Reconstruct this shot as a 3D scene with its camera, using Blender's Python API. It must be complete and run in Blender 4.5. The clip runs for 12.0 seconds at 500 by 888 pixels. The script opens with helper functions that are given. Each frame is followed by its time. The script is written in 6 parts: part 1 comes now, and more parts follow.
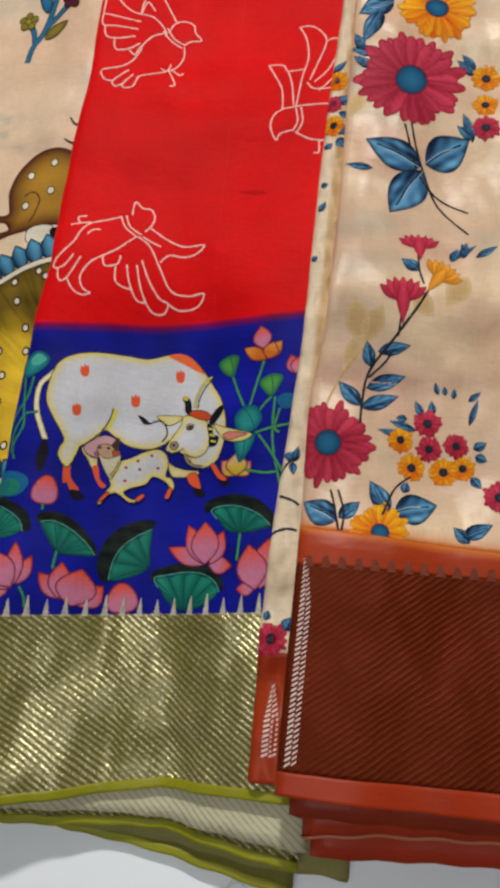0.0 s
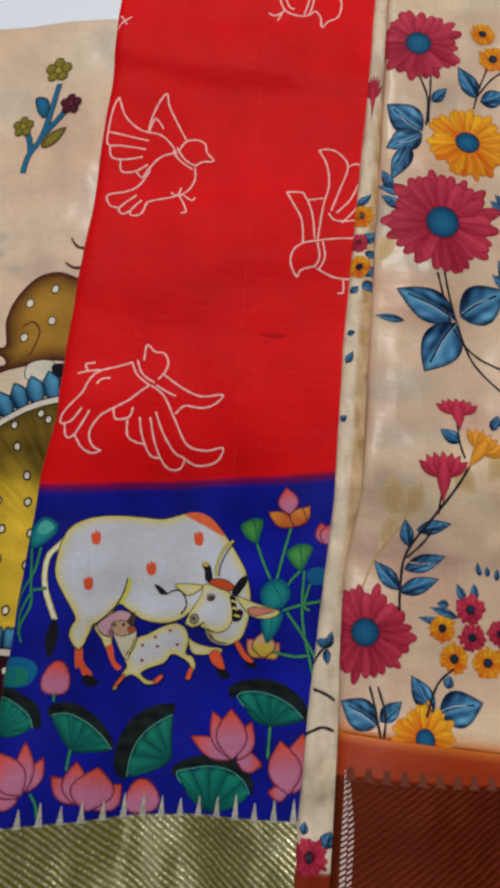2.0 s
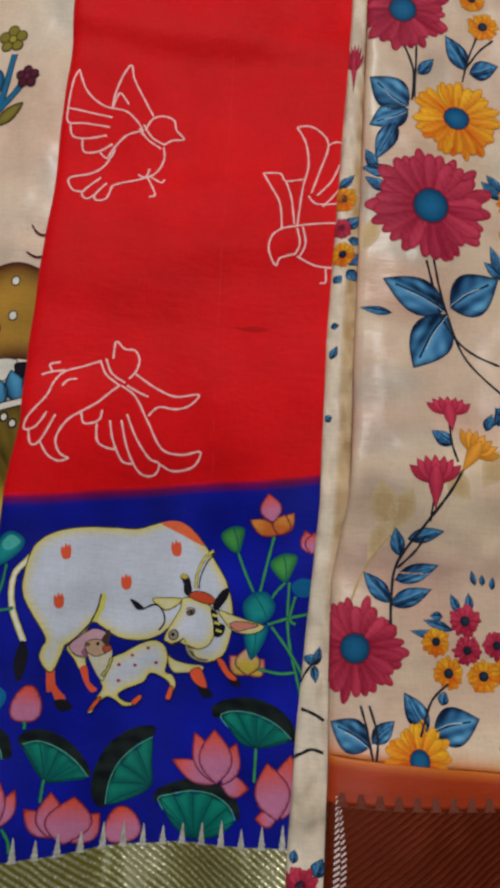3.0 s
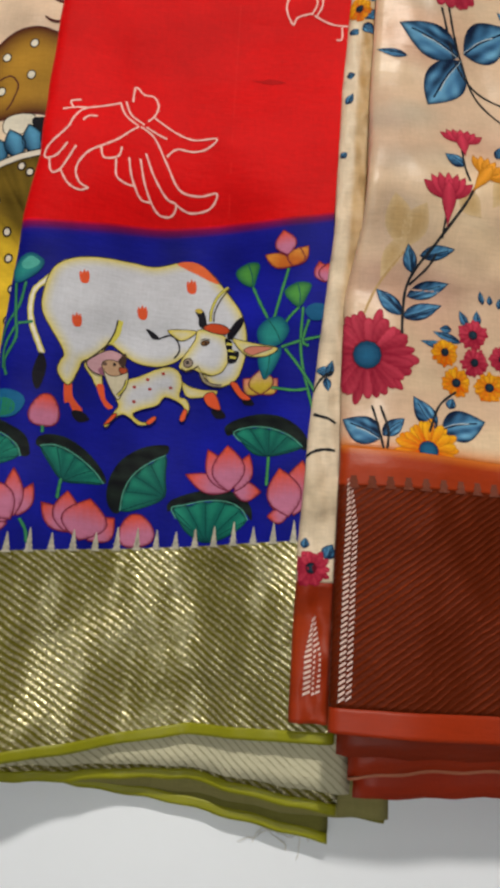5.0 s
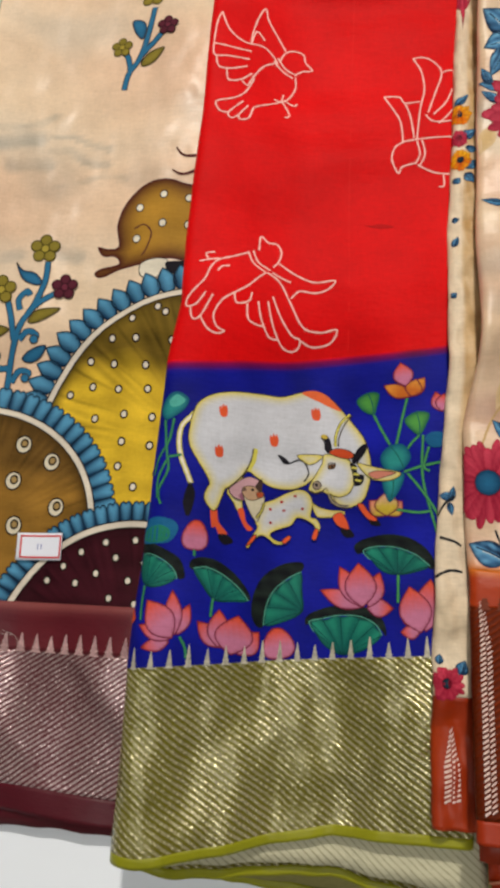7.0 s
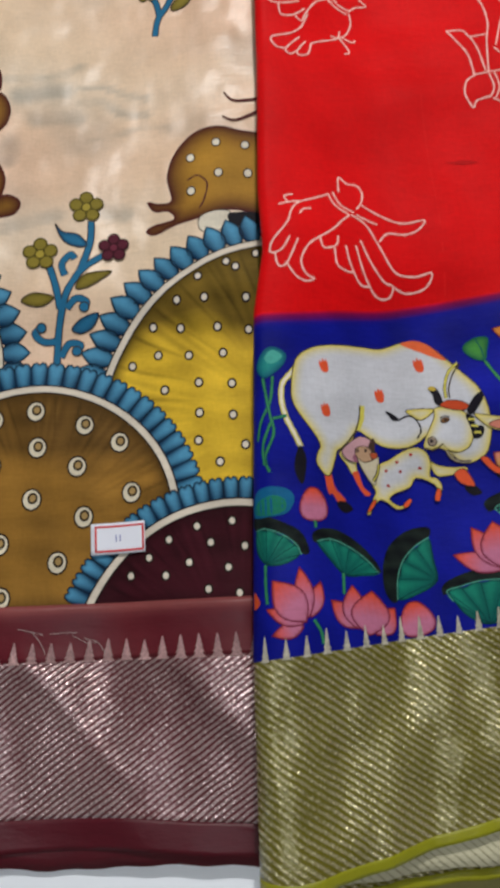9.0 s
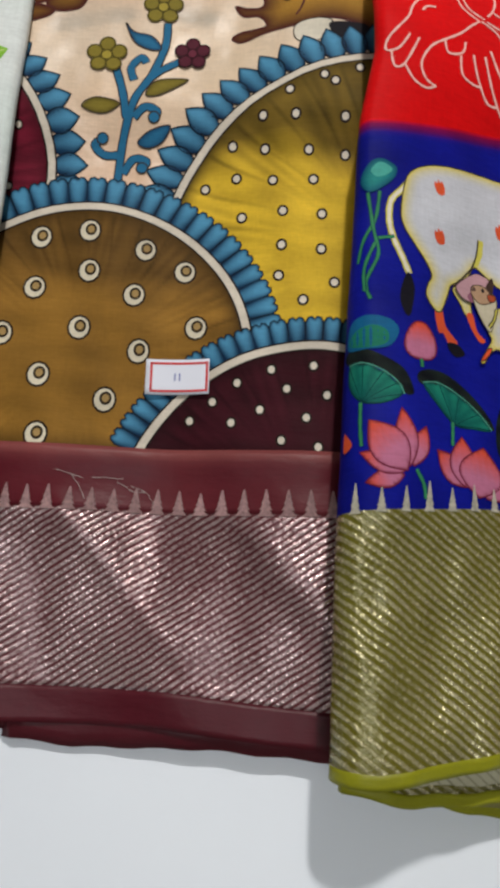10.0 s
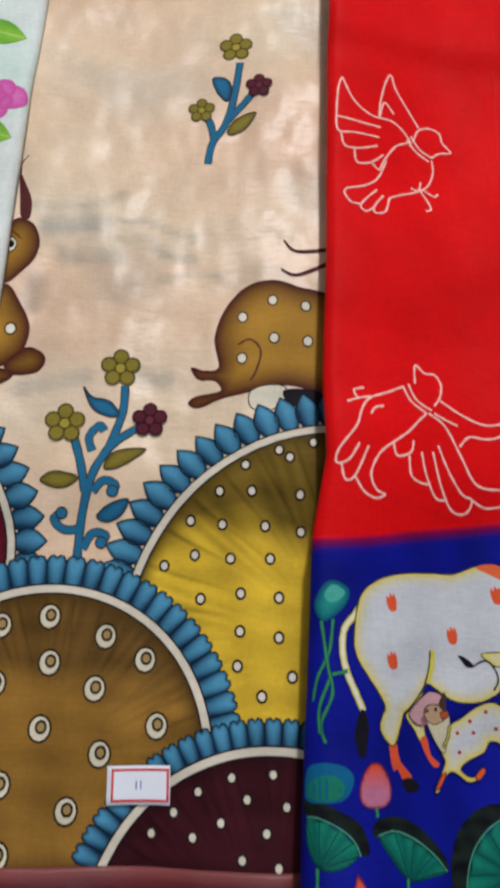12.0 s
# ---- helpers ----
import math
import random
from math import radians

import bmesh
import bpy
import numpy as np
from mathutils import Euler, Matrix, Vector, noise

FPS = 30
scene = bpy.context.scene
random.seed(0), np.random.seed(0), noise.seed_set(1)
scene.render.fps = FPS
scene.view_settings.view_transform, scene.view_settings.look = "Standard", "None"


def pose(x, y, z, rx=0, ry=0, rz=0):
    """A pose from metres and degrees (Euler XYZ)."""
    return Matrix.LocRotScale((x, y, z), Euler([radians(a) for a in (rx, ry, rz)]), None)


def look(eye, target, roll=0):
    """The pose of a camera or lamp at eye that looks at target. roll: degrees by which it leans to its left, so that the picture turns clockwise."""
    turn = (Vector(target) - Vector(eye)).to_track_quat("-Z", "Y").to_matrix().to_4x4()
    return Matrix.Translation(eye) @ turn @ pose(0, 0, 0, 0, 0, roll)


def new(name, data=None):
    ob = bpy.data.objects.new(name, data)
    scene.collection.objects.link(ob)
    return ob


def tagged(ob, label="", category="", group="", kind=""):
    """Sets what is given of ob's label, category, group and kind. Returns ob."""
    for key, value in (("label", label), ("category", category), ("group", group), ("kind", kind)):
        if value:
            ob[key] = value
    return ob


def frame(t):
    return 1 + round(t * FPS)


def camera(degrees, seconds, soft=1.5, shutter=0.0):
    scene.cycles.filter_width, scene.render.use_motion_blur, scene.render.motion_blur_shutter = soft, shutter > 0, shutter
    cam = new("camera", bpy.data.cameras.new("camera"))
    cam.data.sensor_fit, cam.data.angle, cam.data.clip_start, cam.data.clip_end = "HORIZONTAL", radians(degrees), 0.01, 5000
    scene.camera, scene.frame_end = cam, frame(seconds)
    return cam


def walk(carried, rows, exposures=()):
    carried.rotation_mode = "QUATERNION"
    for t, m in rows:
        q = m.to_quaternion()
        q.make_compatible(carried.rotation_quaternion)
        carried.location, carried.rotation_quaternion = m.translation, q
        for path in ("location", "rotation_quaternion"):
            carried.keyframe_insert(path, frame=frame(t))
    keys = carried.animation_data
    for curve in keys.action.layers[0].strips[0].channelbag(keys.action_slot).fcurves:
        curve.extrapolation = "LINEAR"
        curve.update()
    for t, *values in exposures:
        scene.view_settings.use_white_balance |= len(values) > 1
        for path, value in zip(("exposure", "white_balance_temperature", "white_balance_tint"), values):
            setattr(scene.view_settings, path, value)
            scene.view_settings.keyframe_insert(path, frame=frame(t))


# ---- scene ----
cam = camera(41.1, 12.0, soft=4.1, shutter=0.25)
PATH = [
    (0, (0.021, 0.189, 0.47), (-0.187, 0.695, -1.454), -18.1),
    (0.5, (0.006, 0.188, 0.473), (-0.192, 0.677, -1.457), -18.5),
    (1, (0.0, 0.217, 0.5), (-0.191, 0.741, -1.421), -16.4),
    (1.5, (-0.009, 0.255, 0.485), (-0.185, 0.775, -1.439), -14.5),
    (2, (-0.021, 0.299, 0.471), (-0.146, 0.803, -1.461), -10.4),
    (2.5, (-0.025, 0.324, 0.45), (-0.111, 0.781, -1.495), -8.0),
    (3, (-0.023, 0.322, 0.449), (-0.084, 0.757, -1.502), -5.7),
    (3.5, (-0.031, 0.286, 0.449), (-0.06, 0.721, -1.503), -1.5),
    (3.7, (-0.031, 0.249, 0.441), (-0.054, 0.673, -1.514), -1.1),
    (5.3, (-0.038, 0.166, 0.42), (-0.023, 0.591, -1.534), 5.6),
    (5.5, (-0.047, 0.165, 0.416), (0.0, 0.593, -1.537), 9.8),
    (6, (-0.064, 0.154, 0.427), (0.022, 0.602, -1.52), 12.8),
    (6.5, (-0.091, 0.162, 0.447), (-0.069, 0.68, -1.484), 2.0),
    (7, (-0.096, 0.208, 0.48), (-0.208, 0.718, -1.451), -9.7),
    (7.5, (-0.148, 0.21, 0.476), (-0.215, 0.718, -1.457), -5.3),
    (7.7, (-0.174, 0.213, 0.478), (-0.191, 0.724, -1.456), -1.6),
    (9.3, (-0.212, 0.164, 0.388), (-0.141, 0.737, -1.527), 4.8),
    (9.5, (-0.225, 0.145, 0.362), (-0.197, 0.704, -1.558), 2.7),
    (10, (-0.231, 0.131, 0.343), (-0.201, 0.644, -1.59), 6.0),
    (10.5, (-0.234, 0.153, 0.351), (-0.187, 0.68, -1.578), 7.1),
    (11, (-0.231, 0.21, 0.396), (-0.169, 0.763, -1.525), 8.5),
    (11.5, (-0.221, 0.27, 0.402), (-0.152, 0.842, -1.514), 8.5),
    (12, (-0.228, 0.322, 0.402), (-0.136, 0.884, -1.515), 10.5),
]
walk(cam, [(t, look(eye, target, roll)) for t, eye, target, roll in PATH],
     [(0, -0.2, 6750, 10), (1.0, -0.14, 6700, 10), (2.0, -0.44, 6300, 10), (2.5, -0.53, 6050, 10), (3.0, -0.48, 6050, 10), (3.7, -0.33, 6500, 10), (5.3, -0.12, 7000, 10), (7.7, -0.05, 7050, 10),
      (9.3, -0.24, 6400, 10), (10.0, -0.17, 6600, 10), (10.5, -0.09, 6950, 10), (11.5, -0.12, 6450, 10), (12.0, -0.2, 6250, 10)])

# ---- world and lamps ----
world = bpy.data.worlds.new("world")
world.use_nodes = True
world.node_tree.nodes["Background"].inputs[0].default_value = (0.9, 0.95, 1.0, 1)
world.node_tree.nodes["Background"].inputs[1].default_value = 0.05
scene.world = world


def area(name, eye, target, size, watts, colour):
    lamp = bpy.data.lights.new(name, "AREA")
    lamp.shape, lamp.size, lamp.energy, lamp.color = "DISK", size, watts, colour
    ob = new(name, lamp)
    ob.matrix_world = look(eye, target)
    return ob


area("spot_lamp", (-0.1, 1.62, 1.82), (-0.1, 0.3, 0.0), 0.12, 35, (1.0, 0.97, 0.93))
area("ceiling_lamp", (-0.2, -0.25, 1.92), (-0.2, -0.25, 0.0), 0.9, 9, (0.93, 0.97, 1.0))


# ---- colours and materials ----
def srgb(r, g, b):
    return tuple(((c / 255 + 0.055) / 1.055) ** 2.4 if c > 10 else c / 255 / 12.92 for c in (r, g, b))


PALE = srgb(255, 200, 190)
CREAMY, COWHITE, GREYISH, PINK = srgb(232, 224, 205), srgb(202, 204, 212), srgb(120, 110, 105), srgb(196, 152, 160)
YELLOWRIM, OLIVELINE, DARKLINE, BLACKISH = srgb(210, 200, 90), srgb(150, 140, 60), srgb(60, 50, 40), srgb(26, 24, 32)
ORANGE, HUMP, REDDOT, CALFHEAD = srgb(222, 88, 52), srgb(228, 105, 60), srgb(170, 50, 50), srgb(185, 150, 120)
GREENLEAF, TEAL, TEALDARK = srgb(80, 155, 70), srgb(40, 145, 140), srgb(20, 95, 140)
PLANTBLUE, OLIVE, MAROON, MAROONLINE = srgb(40, 110, 150), srgb(140, 125, 50), srgb(90, 35, 50), srgb(88, 42, 42)
DEER, LEAFBLUE, INK = srgb(178, 132, 50), srgb(62, 116, 160), srgb(38, 40, 45)
CRIMSON, AMBER = srgb(198, 40, 72), srgb(240, 150, 30)
RED, BLUE = srgb(226, 14, 18), srgb(16, 24, 142)


def shader(name):
    m = bpy.data.materials.new(name)
    m.use_nodes = True
    return m, m.node_tree.nodes, m.node_tree.links, m.node_tree.nodes["Principled BSDF"]


def math_node(n, l, op, a, b=None, c=None):
    k = n.new("ShaderNodeMath")
    k.operation = op
    for i, v in enumerate((a, b, c)):
        if v is None:
            continue
        if isinstance(v, (int, float)):
            k.inputs[i].default_value = v
        else:
            l.new(v, k.inputs[i])
    return k.outputs[0]


def stretched_noise(n, l, scale, stretch, detail=3.0):
    tc = n.new("ShaderNodeTexCoord")
    mp = n.new("ShaderNodeMapping")
    mp.inputs["Scale"].default_value = stretch
    l.new(tc.outputs["Object"], mp.inputs[0])
    t = n.new("ShaderNodeTexNoise")
    t.inputs["Scale"].default_value, t.inputs["Detail"].default_value = scale, detail
    l.new(mp.outputs[0], t.inputs[0])
    return t.outputs[0]


def crumple(n, l, bump, scale, depth):
    """Soft dents of a few centimetres under the fine relief."""
    soft_bump = n.new("ShaderNodeBump")
    soft_bump.inputs["Strength"].default_value, soft_bump.inputs["Distance"].default_value = 0.7, depth
    l.new(stretched_noise(n, l, scale, (1, 0.7, 1), 2), soft_bump.inputs["Height"])
    l.new(soft_bump.outputs[0], bump.inputs["Normal"])


def silk(name, rough=0.56, slub=0.2, sheen=0.06, dents=0.004, dent_scale=17):
    """Printed silk: the dye comes from the colour attribute, broken up by slubs of the yarn and faint blotches."""
    m, n, l, p = shader(name)
    col = n.new("ShaderNodeAttribute")
    col.attribute_name = "dye"
    yarn = stretched_noise(n, l, 70, (1.6, 16, 1))
    warp = stretched_noise(n, l, 70, (16, 1.6, 1))
    blot = stretched_noise(n, l, 26, (1, 1, 1), 4)
    total = math_node(n, l, "ADD", math_node(n, l, "MULTIPLY", yarn, slub), math_node(n, l, "MULTIPLY", warp, slub * 0.8))
    total = math_node(n, l, "ADD", total, math_node(n, l, "MULTIPLY", blot, 0.34))
    grain = stretched_noise(n, l, 330, (1, 1.3, 1), 2)
    total = math_node(n, l, "ADD", total, math_node(n, l, "MULTIPLY", grain, slub * 0.7))
    gain = math_node(n, l, "ADD", total, 0.83 - slub * 1.25 - 0.17)
    mul = n.new("ShaderNodeVectorMath")
    mul.operation = "SCALE"
    l.new(col.outputs["Color"], mul.inputs[0])
    l.new(gain, mul.inputs["Scale"])
    l.new(mul.outputs[0], p.inputs["Base Color"])
    p.inputs["Roughness"].default_value = rough
    p.inputs["Specular IOR Level"].default_value = sheen
    crepe = stretched_noise(n, l, 700, (1, 1, 1), 1)
    pucker = stretched_noise(n, l, 90, (1, 2.2, 1), 3)
    height = math_node(n, l, "ADD", math_node(n, l, "MULTIPLY", crepe, 0.1), math_node(n, l, "ADD", pucker, math_node(n, l, "MULTIPLY", yarn, 0.15)))
    bump = n.new("ShaderNodeBump")
    bump.inputs["Strength"].default_value, bump.inputs["Distance"].default_value = 0.35, 0.0012
    l.new(height, bump.inputs["Height"])
    crumple(n, l, bump, dent_scale, dents)
    l.new(bump.outputs[0], p.inputs["Normal"])
    return m


def zari(name, ground, thread, angle, period, cover=0.5, rough=0.34, broken=0.55, dents=0.014, metal=0.15, dent_scale=22, gloss=0.5):
    """Woven metallic border: slanted ribs of metal thread on a dyed ground, worn and broken here and there."""
    m, n, l, p = shader(name)
    tc = n.new("ShaderNodeTexCoord")
    sep = n.new("ShaderNodeSeparateXYZ")
    l.new(tc.outputs["Object"], sep.inputs[0])
    a = radians(angle)
    wob = stretched_noise(n, l, 40, (1, 1, 1), 2)
    across = math_node(n, l, "SUBTRACT", math_node(n, l, "MULTIPLY", sep.outputs[1], math.cos(a) / period), math_node(n, l, "MULTIPLY", sep.outputs[0], math.sin(a) / period))
    across = math_node(n, l, "ADD", across, math_node(n, l, "MULTIPLY", wob, 0.9))
    wave = math_node(n, l, "SINE", math_node(n, l, "MULTIPLY", across, 2 * math.pi))
    rib = math_node(n, l, "SMOOTH_MIN", math_node(n, l, "MULTIPLY_ADD", wave, 0.9, cover), 1.0, 0.2)
    rib = math_node(n, l, "MAXIMUM", rib, 0.0)
    flecks = stretched_noise(n, l, 520, (1, 1, 1), 2)
    patches = stretched_noise(n, l, 24, (1, 0.5, 1), 3)
    fleck = n.new("ShaderNodeMapRange")
    fleck.inputs["From Min"].default_value, fleck.inputs["From Max"].default_value = 0.36, 0.6
    l.new(math_node(n, l, "ADD", math_node(n, l, "MULTIPLY", flecks, 0.52), math_node(n, l, "MULTIPLY", patches, 0.48)), fleck.inputs[0])
    worn = math_node(n, l, "ADD", math_node(n, l, "MULTIPLY", fleck.outputs[0], broken), 1 - broken)
    f = math_node(n, l, "MULTIPLY", rib, worn)
    mix = n.new("ShaderNodeMix")
    mix.data_type = "RGBA"
    mix.inputs[6].default_value, mix.inputs[7].default_value = (*ground, 1), (*thread, 1)
    l.new(f, mix.inputs[0])
    l.new(mix.outputs[2], p.inputs["Base Color"])
    p.inputs["Specular IOR Level"].default_value = gloss
    l.new(math_node(n, l, "MULTIPLY_ADD", f, 0.9 - metal, metal), p.inputs["Metallic"])
    l.new(math_node(n, l, "MULTIPLY_ADD", flecks, 0.2, rough - 0.1), p.inputs["Roughness"])
    bump = n.new("ShaderNodeBump")
    bump.inputs["Strength"].default_value, bump.inputs["Distance"].default_value = 0.6, 0.0006
    l.new(math_node(n, l, "ADD", math_node(n, l, "MULTIPLY", f, 0.8), flecks), bump.inputs["Height"])
    crumple(n, l, bump, dent_scale, dents)
    l.new(bump.outputs[0], p.inputs["Normal"])
    return m


def plain(name, colour, rough, wear=0.12, scale=9, metal=0.0, bumpy=0.05):
    m, n, l, p = shader(name)
    t = stretched_noise(n, l, scale, (1, 1, 1), 5)
    ramp = n.new("ShaderNodeMapRange")
    ramp.inputs["To Min"].default_value, ramp.inputs["To Max"].default_value = 1 - wear, 1 + wear * 0.4
    l.new(t, ramp.inputs[0])
    mul = n.new("ShaderNodeVectorMath")
    mul.operation = "SCALE"
    mul.inputs[0].default_value = colour
    l.new(ramp.outputs[0], mul.inputs["Scale"])
    l.new(mul.outputs[0], p.inputs["Base Color"])
    p.inputs["Roughness"].default_value, p.inputs["Metallic"].default_value = rough, metal
    bump = n.new("ShaderNodeBump")
    bump.inputs["Strength"].default_value, bump.inputs["Distance"].default_value = bumpy, 0.001
    l.new(stretched_noise(n, l, scale * 40, (1, 1, 1), 2), bump.inputs["Height"])
    l.new(bump.outputs[0], p.inputs["Normal"])
    return m


SILK = silk("printed_silk")
CREASED = silk("creased_printed_silk", 0.4, 0.18, 0.45, 0.015, 20)
CRUMPLED = silk("crumpled_silk", 0.5, 0.2, 0.25, 0.013, 40)
SATIN = silk("plain_silk_band", 0.42, 0.14, 0.25)
GREEN_ZARI = zari("green_gold_brocade", srgb(100, 94, 24), srgb(224, 215, 174), -34, 0.0034, 0.3, 0.25, 0.88, 0.05, 0.12, 14)
ROSE_ZARI = zari("rose_silver_brocade", srgb(90, 40, 46), srgb(240, 216, 216), 34, 0.0030, 0.5, 0.24, 0.88, 0.085, 0.15, 9)
RUST_ZARI = zari("rust_copper_brocade", srgb(86, 28, 6), srgb(104, 35, 8), 36, 0.0030, 0.15, 0.5, 0.5, 0.012, 0.1, 22, 0.1)
PALE_ZARI = zari("pale_brocade_reverse", srgb(196, 192, 164), srgb(128, 122, 92), -40, 0.0034, -0.3, 0.55, 0.5, 0.01, 0.02, 22, 0.1)
TOOTH = plain("silver_thread", srgb(214, 209, 188), 0.38, 0.85, 300, 0.25, 0.5)
ROSE_TOOTH = plain("rose_thread", srgb(216, 176, 176), 0.36, 0.7, 500, 0.7, 0.5)
# near-white thread colour carries the highlight along the folded edges
BRIGHT_THREAD = plain("highlit_silver_rose_thread", srgb(255, 232, 222), 0.3, 0.3, 500, 0.25, 0.5)
RUST_TOOTH = plain("rust_thread", srgb(120, 50, 22), 0.5, 0.4, 400, 0.2, 0.4)
TABLE = plain("white_laminate", (0.82, 0.87, 0.94), 0.38, 0.05, 6, 0, 0.03)
WALL = plain("white_wall_paint", (0.72, 0.72, 0.7), 0.8, 0.06, 3)
FLOOR = plain("grey_floor_tile", (0.35, 0.34, 0.33), 0.4, 0.15, 3)
PAPER = plain("label_paper", srgb(225, 228, 240), 0.7, 0.05, 60)
TAG_RED = plain("label_red_ink", srgb(205, 45, 45), 0.7, 0.15, 200)
TAG_INK = plain("label_pen_ink", srgb(90, 100, 170), 0.7, 0.1, 200)
WOOD = plain("grey_laminate", (0.5, 0.5, 0.5), 0.5, 0.1, 8)
THREAD = plain("loose_white_thread", (0.7, 0.7, 0.66), 0.7, 0.1, 300)


# ---- mesh builders; plan measures in centimetres ----
CM = 0.01


def bm_object(name, bm, material, parent=None, label=""):
    me = bpy.data.meshes.new(name)
    bm.to_mesh(me)
    bm.free()
    me.materials.append(material)
    ob = new(name, me)
    ob.parent = parent
    return tagged(ob, label)


part = bm_object


def raw_object(name, points, faces, dyes, material, parent, label="", smooth=True):
    me = bpy.data.meshes.new(name)
    me.from_pydata([tuple(p) for p in points], [], faces)
    if dyes is not None:
        layer = me.color_attributes.new("dye", "FLOAT_COLOR", "POINT")
        rgba = np.ones((len(points), 4), np.float32)
        rgba[:, :3] = dyes
        layer.data.foreach_set("color", rgba.ravel())
    me.polygons.foreach_set("use_smooth", [smooth] * len(me.polygons))
    me.materials.append(material)
    me.update()
    ob = new(name, me)
    ob.parent = parent
    return tagged(ob, label)


def box(bm, x0, x1, y0, y1, z0, z1):
    m = Matrix.Translation(((x0 + x1) / 2, (y0 + y1) / 2, (z0 + z1) / 2)) @ Matrix.Diagonal((x1 - x0, y1 - y0, z1 - z0, 1))
    return bmesh.ops.create_cube(bm, size=1, matrix=m)


def bevelled_box(name, lo, hi, bevel, material, parent=None, label=""):
    bm = bmesh.new()
    box(bm, lo[0], hi[0], lo[1], hi[1], lo[2], hi[2])
    if bevel:
        bmesh.ops.bevel(bm, geom=bm.edges[:], offset=bevel, segments=3, affect="EDGES", profile=0.5)
    return bm_object(name, bm, material, parent, label)


RIPPLE = [(random.uniform(0, 2 * math.pi), random.uniform(0, 2 * math.pi), random.uniform(0.5, 1)) for _ in range(14)]


def ripples(x, y, seed, size):
    """A few crossed waves: soft unevenness of laid cloth, about +-1."""
    total = 0
    for i in range(5):
        a, ph, k = RIPPLE[(i + seed) % 14]
        total = total + 0.45 * np.sin((x * math.cos(a) + y * math.sin(a)) * k * 2 * math.pi / size + ph)
    return total


class Sheet:
    """A laid cloth: its side edges as knots (y, x), its height over the table, and the radius of its rolled side folds."""

    def __init__(self, left, right, height, roll_left=0.6, roll_right=0.6):
        self.left, self.right, self.height, self.rl, self.rr = left, right, height, roll_left, roll_right

    def edge(self, knots, y):
        return np.interp(y, [k[0] for k in knots], [k[1] for k in knots])

    def at(self, u, v, lift=0.0):
        u, v = np.asarray(u, float), np.asarray(v, float)
        rl = self.rl(v) if callable(self.rl) else self.rl
        a, b = self.edge(self.left, v) + rl, self.edge(self.right, v) - self.rr
        z = self.height(np.clip(u, a, b), v)
        x, top = u.copy(), z + lift
        for over, r, sign in ((a - u, rl, -1), (u - b, self.rr, 1)):
            ang = np.clip(over / r, 0, math.pi)
            past = np.maximum(over - math.pi * r, 0)
            base = a if sign < 0 else b
            bent = base + sign * ((r + lift) * np.sin(ang) - past)
            x = np.where(over > 0, bent, x)
            top = np.where(over > 0, z - r + (r + lift) * np.cos(ang), top)
        return np.stack([x * CM, v * CM, top * CM], -1)


def patch(name, sheet, low, high, dye, material, parent, label="", step=0.3, wrap=(2.5, 1.5), thick=0.06, rows=None):
    """A stretch of a sheet between two lines y = low(x) and y = high(x)."""
    ys = [low(x) if callable(low) else low for x in (-20, 0)] + [high(x) if callable(high) else high for x in (-20, 0)]
    mid = (min(ys) + max(ys)) / 2
    a, b = float(sheet.edge(sheet.left, mid)) - wrap[0], float(sheet.edge(sheet.right, mid)) + wrap[1]
    nu, nv = max(2, int((b - a) / step)), rows or max(2, int((max(ys) - min(ys)) / step))
    s, t = np.meshgrid(np.linspace(0, 1, nu + 1), np.linspace(0, 1, nv + 1))
    u0 = a + s * (b - a)
    u = u0
    for _ in range(5):
        lo = np.vectorize(low)(u) if callable(low) else np.full_like(u0, low)
        hi = np.vectorize(high)(u) if callable(high) else np.full_like(u0, high)
        v = lo + t * (hi - lo)
        le, re = sheet.edge(sheet.left, v) - wrap[0], sheet.edge(sheet.right, v) + wrap[1]
        u = le + s * (re - le)
    P = sheet.at(u, v).reshape(-1, 3)
    w = nu + 1
    faces = [(j * w + i, j * w + i + 1, j * w + w + i + 1, j * w + w + i) for j in range(nv) for i in range(nu)]
    dyes = None
    if dye is not None:
        dyes = np.array(dye(u.ravel(), v.ravel()) if callable(dye) else np.tile(dye, (u.size, 1)))
    ob = raw_object(name, P, faces, dyes, material, parent, label)
    if thick:
        mod = ob.modifiers.new("thickness", "SOLIDIFY")
        mod.thickness, mod.offset = thick * CM, -1
    return ob


def spline(points, closed, per=6):
    """A smooth curve through the points."""
    p = np.array(points, float)
    n = len(p)
    out = []
    for i in range(n if closed else n - 1):
        if closed:
            a, b, c, d = p[i - 1], p[i], p[(i + 1) % n], p[(i + 2) % n]
        else:
            a, b, c, d = p[max(i - 1, 0)], p[i], p[i + 1], p[min(i + 2, n - 1)]
        for k in range(per):
            s = k / per
            out.append(0.5 * (2 * b + (c - a) * s + (2 * a - 5 * b + 4 * c - d) * s * s + (3 * b - a - 3 * c + d) * s ** 3))
    if not closed:
        out.append(p[-1])
    return np.array(out)


def inside(q, poly):
    x, y = q[:, 0], q[:, 1]
    hit = np.zeros(len(q), bool)
    for (x0, y0), (x1, y1) in zip(poly, np.roll(poly, -1, 0)):
        cross = (y0 > y) != (y1 > y)
        hit ^= cross & (x < (x1 - x0) * (y - y0) / (y1 - y0 + 1e-12) + x0)
    return hit


from mathutils.geometry import delaunay_2d_cdt


